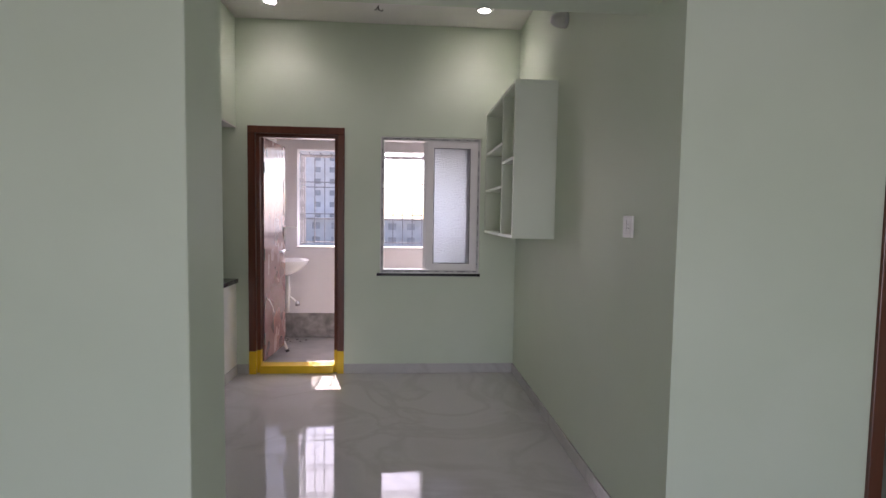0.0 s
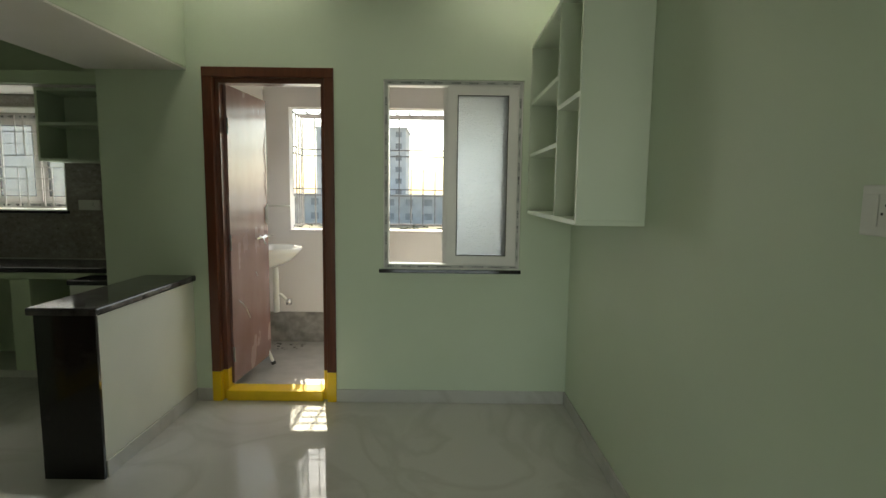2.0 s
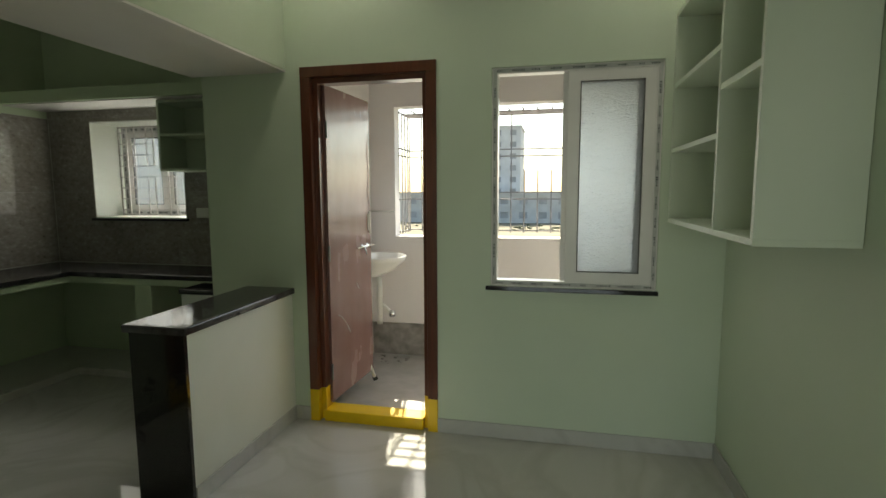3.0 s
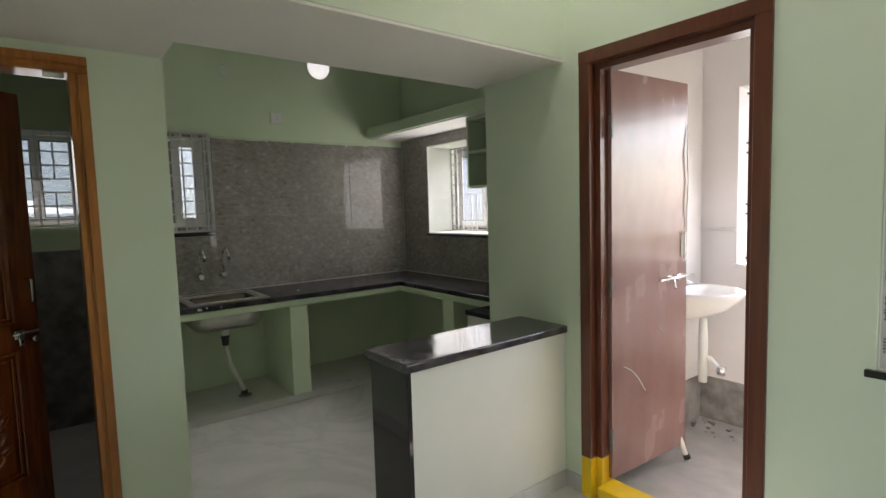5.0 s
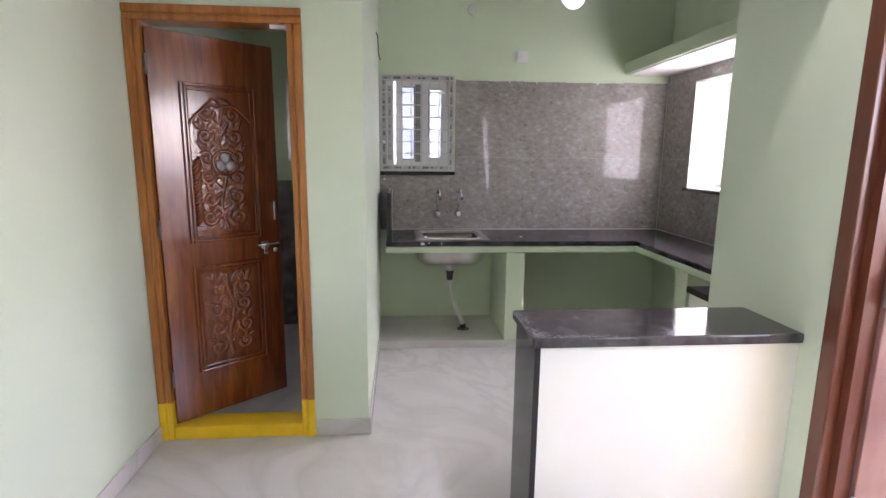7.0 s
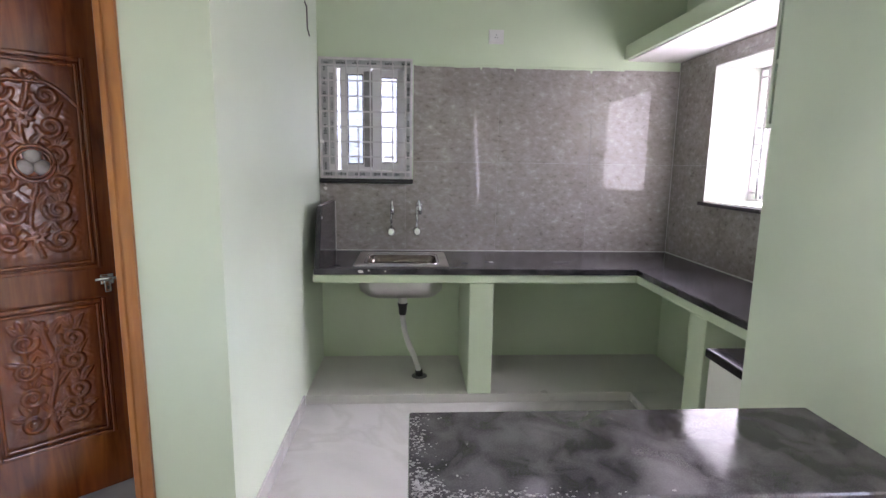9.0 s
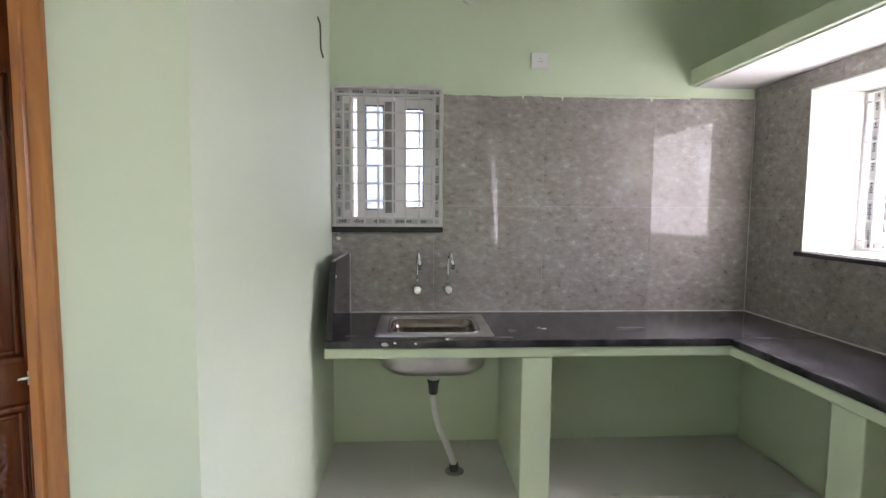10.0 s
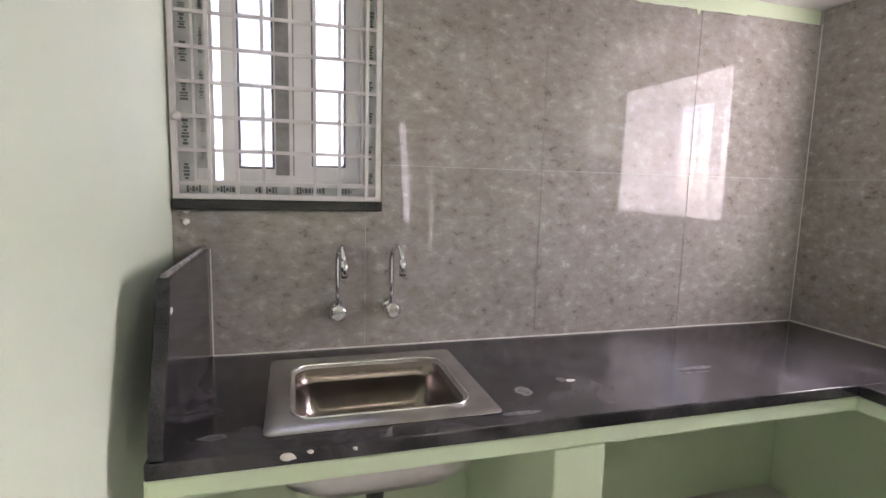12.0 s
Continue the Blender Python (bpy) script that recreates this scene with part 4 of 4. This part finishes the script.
# ---- sink, taps, waste pipe ----
def rounded(x0, y0, x1, y1, r, z, n=6):
    pts = []
    for cx, cy, a0 in ((x1 - r, y1 - r, 0), (x0 + r, y1 - r, 90), (x0 + r, y0 + r, 180), (x1 - r, y0 + r, 270)):
        for k in range(n + 1):
            a = radians(a0 + 90 * k / n)
            pts.append((cx + r * math.cos(a), cy + r * math.sin(a), z))
    return pts


def loops(rows, close_last=True):
    bm = bmesh.new()
    rings = [[bm.verts.new(p) for p in row] for row in rows]
    n = len(rings[0])
    for a, b in zip(rings, rings[1:]):
        for s in range(n):
            bm.faces.new([a[s], a[(s + 1) % n], b[(s + 1) % n], b[s]]).smooth = True
    if close_last:
        bm.faces.new(rings[-1])
    bmesh.ops.recalc_face_normals(bm, faces=bm.faces[:])
    return bm


def sink():
    s = thing("sink", "stainless steel drop-in kitchen sink", "sink")
    x0, y0, x1, y1 = -4.02, 3.262, -3.535, 3.818
    rows = [rounded(x0, y0, x1, y1, 0.02, TOP + 0.0015), rounded(x0 + 0.003, y0 + 0.003, x1 - 0.003, y1 - 0.003, 0.02, TOP + 0.005)]
    bx = (-3.940, 3.330, -3.605, 3.752)
    rows.append(rounded(bx[0] - 0.012, bx[1] - 0.012, bx[2] + 0.012, bx[3] + 0.012, 0.06, TOP + 0.004))
    rows.append(rounded(*bx, 0.055, TOP - 0.002))
    for k, (inset, z) in enumerate(((0.004, TOP - 0.05), (0.012, TOP - 0.12), (0.03, TOP - 0.150), (0.07, TOP - 0.158), (0.14, TOP - 0.162))):
        rows.append(rounded(bx[0] + inset, bx[1] + inset, bx[2] - inset, bx[3] - inset, 0.055 + 0.01 * k if k < 3 else 0.03, z))
    part("rim", loops(rows[:4], False), STEEL, s, "bright steel rim")
    bead = rounded(bx[0] - 0.010, bx[1] - 0.010, bx[2] + 0.010, bx[3] + 0.010, 0.058, TOP + 0.0055)
    part("bead", tube(bead + bead[:2], 0.0035, 8), CHROME, s, "bright pressed bead round the bowl")
    bowl = part("bowl", loops(rows[3:]), BOWL_STEEL, s, "dull brown steel bowl")
    mod = bowl.modifiers.new("shell", "SOLIDIFY")
    mod.thickness, mod.offset = 0.0015, -1
    part("drain", lathe([(0.004, 0.0), (0.036, 0.001), (0.038, 0.003), (0.030, 0.004)], (-3.795, 3.545, TOP - 0.1625), 24), GASKET, s, "dark sink drain")
    under = [rounded(-4.00 + i, 3.285 + i, -3.56 - i, 3.79 - i, max(0.05, 0.12 - i * 0.2), z) for i, z in ((0.01, 0.729), (0.0, 0.68), (0.006, 0.645), (0.04, 0.612), (0.13, 0.600))]
    part("underside", loops(under), STEEL, s, "rounded underside of the bowl")
    return s


sink()


def waste_pipe():
    w = thing("waste_pipe", "pale waste hose from the sink to the floor drain", "pipe")
    part("coupling", lathe([(0.024, 0.531), (0.031, 0.530), (0.031, 0.515), (0.027, 0.510), (0.023, 0.458), (0.018, 0.453)], (-3.795, 3.545, 0), 20), BLACK, w, "black rubber coupling")
    part("waste_nut", lathe([(0.020, 0.604), (0.036, 0.600), (0.036, 0.585), (0.028, 0.580), (0.028, 0.5315)], (-3.795, 3.545, 0), 20), PIPE, w, "pale plastic waste nut")
    pts = [(-3.795, 3.545, 0.455), (-3.795, 3.546, 0.43), (-3.792, 3.550, 0.40), (-3.79, 3.562, 0.33), (-3.785, 3.585, 0.26), (-3.775, 3.625, 0.17), (-3.765, 3.645, 0.11), (-3.762, 3.650, 0.085)]
    part("hose", tube(pts, 0.017, 14), PIPE, w)
    part("foot", tube([(-3.762, 3.650, 0.095), (-3.760, 3.654, 0.057)], 0.024, 14), BLACK, w, "black rubber end")
    part("floor_plate", lathe([(0.026, 0.0), (0.050, 0.0), (0.048, 0.004), (0.03, 0.005)], (-3.760, 3.654, 0.0558), 24), GASKET, w, "dark floor drain plate")


waste_pipe()


def tap():
    t = thing("kitchen_tap", "chrome wall-mounted swan-neck kitchen tap", "tap", pose(-4.101, 3.463, 0.955), "taps over the sink")
    part("flange", lathe([(0.026, 0.0), (0.026, 0.006), (0.018, 0.010), (0.016, 0.045)], (0, 0, 0), 24, "x"), CHROME, t)
    part("knob", lathe([(0.022, 0.045), (0.026, 0.050), (0.026, 0.066), (0.018, 0.072)], (0, 0, -0.004), 24, "x"), CHROME, t)
    neck = [(0.034, 0, 0.012), (0.034, 0, 0.09), (0.034, 0, 0.16)]
    neck += [(0.034 + 0.045 * (1 - math.cos(a)), 0.01 * math.sin(a / 2), 0.165 + 0.045 * math.sin(a)) for a in [radians(20 * k) for k in range(1, 9)]]
    neck += [(0.124, 0.012, 0.165)]
    part("neck", tube(neck, 0.0075, 12), CHROME, t)
    part("spout_tip", tube([(0.124, 0.012, 0.172), (0.125, 0.013, 0.128)], 0.012, 14), CHROME, t)
    part("aerator", tube([(0.125, 0.013, 0.128), (0.125, 0.013, 0.120)], 0.011, 14), BLACK, t)
    return t


first_tap = tap()
copy_thing(first_tap, pose(-4.101, 3.632, 0.957, 0, 0, 4))

# ---- loft and open shelves in the kitchen ----
structure("loft", box(BACK + 0.001, 5.005, 2.104, -1.981, NORTH - 0.001, 2.194), KITCHEN_PAINT, "mint painted concrete storage loft over the window", "loft", 0.005)
structure("loft_soffit", box(BACK + 0.001, 5.03, 2.096, -1.981, NORTH - 0.001, 2.103), WHITE, "white painted underside of the loft", "loft")


def open_shelf(name, label, m, W, D, Hh, uprights, boards, material, t=0.022):
    """Wall shelf, back at local y = D, open front at y = 0. boards: (x0, x1, z)."""
    s = thing(name, label, "wall shelf", m)
    part("bottom_board", box(0, 0, 0, W, D, t, 0.002), material, s)
    part("top_board", box(0, 0, Hh - t, W, D, Hh, 0.002), material, s)
    for x in uprights:
        part("upright", box(x, 0.0005, t, x + t, D, Hh - t, 0.0015), material, s)
    for x0, x1, z in boards:
        part("board", box(x0, 0.002, z, x1, D, z + t, 0.0015), material, s)
    part("back_panel", box(t, D - 0.006, t, W - t, D - 0.001, Hh - t), PAINT, s)
    return s


open_shelf("dining_wall_shelf", "pale green open wall shelf with four compartments", pose(0.707, WALL_A - 0.003, 1.252, 0, 0, -90), 1.185, 0.283, 1.026, (0.0, 0.765, 1.163), ((0.022, 0.765, 0.35), (0.022, 0.765, 0.665), (0.787, 1.163, 0.518)), PALEMINT)
open_shelf("kitchen_wall_shelf", "mint painted open wall shelf beside the window", pose(-2.78, 5.10, 1.572), 0.797, 0.28, 0.523, (0.0, 0.777), ((0.020, 0.777, 0.26),), PAINT, 0.02)


# ---- switches, sockets, lamps, hooks ----
def switch_plate(name, label, m, W, Hh, gangs):
    s = thing(name, label, "switch", m)
    part("plate", box(0, -0.012, 0, W, 0, Hh, 0.003), PLASTIC, s)
    for k, kind in enumerate(gangs):
        x0, x1 = W * (0.1 + 0.8 * k / len(gangs)), W * (0.1 + 0.8 * (k + 1) / len(gangs))
        part("module", box(x0 + 0.002, -0.015, Hh * 0.18, x1 - 0.002, -0.0121, Hh * 0.82, 0.001), PLASTIC, s)
        if kind == "socket":
            mx, mz = (x0 + x1) / 2, Hh / 2
            pins = [lathe([(0.0028, 0.0), (0.0028, -0.0008)], (mx + dx, -0.0151, mz + dz), 10, "y") for dx, dz in ((0, 0.010), (-0.008, -0.006), (0.008, -0.006))]
            part("pin_holes", merge(*pins), BLACK, s)
    return s


switch_plate("dining_switch", "white socket and switch plate on the mint wall", pose(RIGHT - 0.0005, 2.287, 1.308, 0, 0, -90), 0.088, 0.096, ("switch", "socket"))
switch_plate("kitchen_socket", "white single socket high on the kitchen wall", pose(BACK + 0.0005, 4.092, 2.179, 0, 0, 90), 0.097, 0.088, ("socket",))
switch_plate("tile_switch", "white socket plate on the grey tiles", pose(-2.70, NORTH - 0.0155, 1.207), 0.17, 0.08, ("switch", "socket"))


def downlight(x, y):
    d = thing("downlight", "small round recessed ceiling downlight, switched on", "ceiling light", pose(x, y, H), "ceiling downlights")
    part("trim", lathe([(0.056, -0.001), (0.070, -0.001), (0.068, -0.006), (0.057, -0.008)], (0, 0, 0), 28), PLASTIC, d)
    part("lens", lathe([(0.002, -0.0125), (0.040, -0.0105), (0.055, -0.004), (0.056, -0.0005)], (0, 0, 0), 28), LAMP, d, "lit lens")
    return d


downlight(-1.035, 4.18)
downlight(0.615, 4.175)

hook = thing("fan_hook", "dark ceiling fan hook with wire ends", "ceiling hook", pose(-0.213, 4.18, H))
part("hook", tube([(0, 0, -0.001), (0, 0, -0.03), (0.02, 0, -0.045), (0.035, 0.01, -0.03)], 0.004, 8), WIRE, hook)
part("wire", tube([(0.0, 0.005, -0.001), (-0.02, 0.01, -0.03), (-0.03, -0.01, -0.04)], 0.003, 8), WIRE, hook)


def wall_lamp(name, label, m, r, material):
    w = thing(name, label, "wall lamp", m)
    part("base", lathe([(r * 0.95, 0.0), (r, 0.012), (r * 0.97, 0.022)], (0, 0, 0), 28, "x"), PLASTIC, w)
    part("diffuser", lathe([(r * 0.94, 0.0225), (r * 0.90, 0.05), (r * 0.72, 0.08), (r * 0.4, 0.098), (0.003, 0.102)], (0, 0, 0), 28, "x"), material, w, "white diffuser")
    return w


wall_lamp("kitchen_wall_lamp", "round white wall lamp high in the kitchen", pose(BACK, 4.535, 2.69), 0.105, DIM)
wall_lamp("dining_wall_lamp", "round white wall lamp near the ceiling", pose(RIGHT, 3.25, 2.61, 0, 0, 180), 0.048, PLASTIC)
tagged(part("box_cover", lathe([(0.045, 0.0), (0.045, 0.006), (0.038, 0.010)], (BACK, 3.737, 2.565), 24, "x"), PAINT), "round painted-over junction box cover", "junction box")
tagged(part("loose_wire", tube([(-3.75, SOUTHK, 2.30), (-3.753, SOUTHK + 0.012, 2.27), (-3.745, SOUTHK + 0.015, 2.15), (-3.72, SOUTHK + 0.03, 2.105)], 0.004, 8), WIRE), "dark loose wire end from the kitchen wall", "wire")
tagged(part("grille_stud", merge(tube([(BACK + 0.02, 3.0, 1.53), (BACK + 0.08, 3.03, 1.53)], 0.006, 8), lathe([(0.012, 0), (0.014, 0.01), (0.006, 0.014)], (BACK + 0.07, 3.022, 1.53), 12, "x")), GRILLE), "pale stud at the grille's edge", "fixing")
tagged(part("frame_sticker", box(DOORX - 0.02, 2.572, 1.985, DOORX - 0.016, 2.640, 2.0035), PLASTIC), "white sticker under the door head", "sticker")


# ---- wash area ----
def wash_basin():
    b = thing("wash_basin", "white ceramic wall-hung wash basin with chrome tap", "basin", pose(-1.408, 5.56, 0))
    rows = []
    for k, (sx, sy, z) in enumerate(((0.10, 0.08, 0.735), (0.22, 0.14, 0.755), (0.33, 0.20, 0.81), (0.39, 0.235, 0.87), (0.41, 0.25, 0.905), (0.405, 0.245, 0.912), (0.375, 0.22, 0.908), (0.33, 0.19, 0.87), (0.24, 0.14, 0.82), (0.12, 0.08, 0.80))):
        ring = []
        for s in range(36):
            a = 2 * math.pi * s / 36
            x, y = math.cos(a), math.sin(a)
            px = (0.12 + (sx - 0.12) * x) if x > 0 else 0.12 * (1 + x * (1.0 if k < 6 else 0.45))
            ring.append((max(0.001, px), sy * y * (1.0 if x > 0 else 1.0), z))
        rows.append(ring)
    part("bowl", loops(rows), CERAMIC, b)
    part("tap", merge(tube([(0.06, -0.05, 0.905), (0.06, -0.05, 0.975)], 0.014, 14), tube([(0.06, -0.05, 0.955), (0.10, -0.04, 0.96), (0.135, -0.03, 0.945)], 0.008, 10), tube([(0.06, -0.05, 0.975), (0.06, -0.05, 0.995)], 0.019, 14)), CHROME, b, "chrome pillar tap")
    part("waste_stem", tube([(0.19, 0, 0.74), (0.19, 0, 0.60), (0.19, 0, 0.36)], [0.020, 0.026, 0.024], 14), PLASTIC, b, "white waste pipe")
    part("trap", tube([(0.19, 0, 0.52), (0.23, 0.02, 0.50), (0.27, 0.02, 0.46), (0.29, 0.02, 0.44)], 0.013, 12), PLASTIC, b, "white waste elbow")
    part("angle_cock", lathe([(0.020, -0.02), (0.028, -0.015), (0.028, 0.02), (0.014, 0.028)], (0.285, 0.02, 0.445), 16, "x"), CHROME, b, "chrome valve")
    return b


wash_basin()
tagged(part("dado_wash_north", box(-1.409, 5.905, 0.0005, RIGHT - 0.001, 5.919, 0.28, 0.002), DADO), "grey stone dado tiles", "wall tiles", "", "structure")
tagged(part("dado_wash_west", box(-1.409, 4.70, 0.0005, -1.396, 5.904, 0.28, 0.002), DADO), "grey stone dado tiles", "wall tiles", "", "structure")
tagged(part("conduit", tube([(-1.409, 5.912, 1.244), (-1.195, 5.912, 1.244)], 0.007, 8), PIPE), "thin conduit along the wash-area wall", "conduit")
prop = thing("door_prop", "short pale stick with a black tip on the floor", "door stop", pose(-1.205, 5.25, 0))
part("stick", tube([(0.0, -0.01, 0.17), (0.05, 0.0, 0.03)], 0.013, 10), PLASTIC, prop)
part("tip", tube([(0.048, 0.0, 0.036), (0.056, 0.002, 0.014)], 0.019, 10), BLACK, prop, "black rubber tip")
debris = bmesh.new()
rnd = random.Random(5)
for k in range(22):
    x, y, r = -1.25 + rnd.uniform(-0.12, 0.2), 5.75 + rnd.uniform(-0.1, 0.1), rnd.uniform(0.004, 0.014)
    quad_box(debris, x - r, y - r * 0.7, 0.0008, x + r, y + r * 0.7, r * 0.8)
tagged(part("rubble", debris, DADO), "small heap of builder's rubble on the floor", "rubble", "", "stuff")

# ---- outside ----
GRASS = surface("dry_grass_ground", (0.11, 0.095, 0.055), (0.19, 0.165, 0.105), 0.12, 0.9, 0.05, 0.0, 3.0, detail=10.0)
PLASTER = surface("pale_building_plaster", (0.48, 0.465, 0.45), (0.56, 0.545, 0.53), 0.3, 0.8, 0.05, 0.0)
PLASTER2 = surface("grey_building_plaster", (0.38, 0.37, 0.36), (0.46, 0.45, 0.44), 0.3, 0.8, 0.05, 0.0)
DARKGLASS = surface("dark_window_glass", (0.24, 0.24, 0.24), (0.31, 0.31, 0.31), 0.5, 0.5, 0.05, 0.0)
structure("ground", box(-900, 7.0, -8.1, 900, 1500, -7.8), GRASS, "dry grass ground reaching the horizon", "ground")


def building(name, label, x0, y0, x1, y1, h, storeys, bays, mat, base=-7.8):
    b = thing(name, label, "building", pose(x0, y0, base))
    W, D = x1 - x0, y1 - y0
    sh, bw = h / storeys, W / bays
    holes = [((i + 0.3) * bw, j * sh + sh * 0.32, (i + 0.72) * bw, j * sh + sh * 0.78) for i in range(bays) for j in range(storeys)]
    part("wall", slab((0, W), (0, h), 0.0, 0.4, "y", holes=holes), mat, b)
    part("body", box(0, 0.65, 0, W, D, h), mat, b)
    part("roof", box(-0.3, -0.3, h, W + 0.3, D, h + 0.5), mat, b)
    for r in holes:
        part("window", box(r[0], 0.28, r[1], r[2], 0.34, r[3]), DARKGLASS, b)
    return b


# added to hide bright sky from the sink and toilet windows
structure("sky_block_wall_west", box(-7.3, -2, -7.8, -7.0, 5.0, 4.6), PLASTER, "added plain pale wall that dims the west windows", "wall")
WARM = surface("warm_cream_plaster", (0.72, 0.655, 0.60), (0.78, 0.71, 0.65), 0.8, 0.8, 0.05, 0.1, 60.0)
# wall added to keep direct sun out of the counter window
structure("sun_block_wall", box(-9, 8.3, -7.8, -2.4, 8.6, 6.5), WARM, "added plain pale wall that blocks the sun", "wall")
building("apartment_block", "pale eight-storey apartment block far off", -38, 160, -10.8, 178, 28, 8, 6, PLASTER)
building("long_building", "long pale grey two-storey building far off", -92, 148, 90, 158, 8.0, 2, 34, PLASTER2)
building("far_block", "pale four-storey block beyond the field", -110, 230, -78, 248, 27, 4, 6, PLASTER)
building("far_block", "pale four-storey block beyond the field", 45, 240, 80, 258, 22, 4, 7, PLASTER)

SHRUB = surface("dull_green_scrub", (0.05, 0.06, 0.03), (0.10, 0.10, 0.06), 0.6, 0.9, 0.05, 0.0)
rnd, bm = random.Random(21), bmesh.new()
for k in range(150):
    size = rnd.uniform(0.2, 0.6)
    blob(bm, (rnd.uniform(-70, 60), rnd.uniform(118, 144), -7.8 + size * 0.3), (size * rnd.uniform(0.8, 2.0), size, size * 0.55), k * 0.9)
tagged(part("scrub", bm, SHRUB), "low dull green scrub on the dry field", "scrub", "", "stuff")

# ---- wall tiles (pieces) ----
def tiled(parent, rects, plane, face, holes=()):
    """Tiles cut round the holes; plane 'x' or 'y'."""
    for u0, v0, u1, v1 in rects:
        cut = [h for h in holes if h[0] < u1 and h[2] > u0 and h[1] < v1 and h[3] > v0]
        g = 0.0012
        bm = slab((u0 + g, u1 - g), (v0 + g, v1 - g), min(face), max(face), plane, holes=[(max(h[0], u0 + g), max(h[1], v0 + g), min(h[2], u1 - g), min(h[3], v1 - g)) for h in cut])
        if len(bm.faces):
            part("tile", bm, TILE, parent)


TILE_TOP = 2.036
bed = structure("wall_tiles_west", slab((SOUTHK + 0.0005, NORTH - 0.016), (TOP + 0.0005, TILE_TOP), BACK + 0.0005, BACK + 0.0105, "x", holes=((2.99, 1.265, 3.606, 2.2),)), GROUT, "grey glazed wall tiles with pale joints", "wall tiles")
ys, zs = [SOUTHK + 0.001, 3.555, 4.173, 4.80, NORTH - 0.016], [TOP + 0.001, 1.418, TILE_TOP - 0.001]
tiled(bed, [(ys[i], zs[j], ys[i + 1], zs[j + 1]) for i in range(4) for j in range(2)], "x", (BACK + 0.0106, BACK + 0.013), ((2.99, 1.265, 3.607, 2.2),))
bed = structure("wall_tiles_north", slab((BACK + 0.0005, -1.9805), (TOP + 0.0005, 2.0955), NORTH - 0.0105, NORTH - 0.0005, "y", holes=((-3.692, 1.177, -2.798, 2.002),)), GROUT, "grey glazed wall tiles with pale joints", "wall tiles")
xs, zs = [BACK + 0.014, -3.50, -2.90, -1.9815], [TOP + 0.001, 1.418, 2.035, 2.095]
tiled(bed, [(xs[i], zs[j], xs[i + 1], zs[j + 1]) for i in range(3) for j in range(3)], "y", (NORTH - 0.013, NORTH - 0.0106), ((-3.693, 1.176, -2.797, 2.003),))
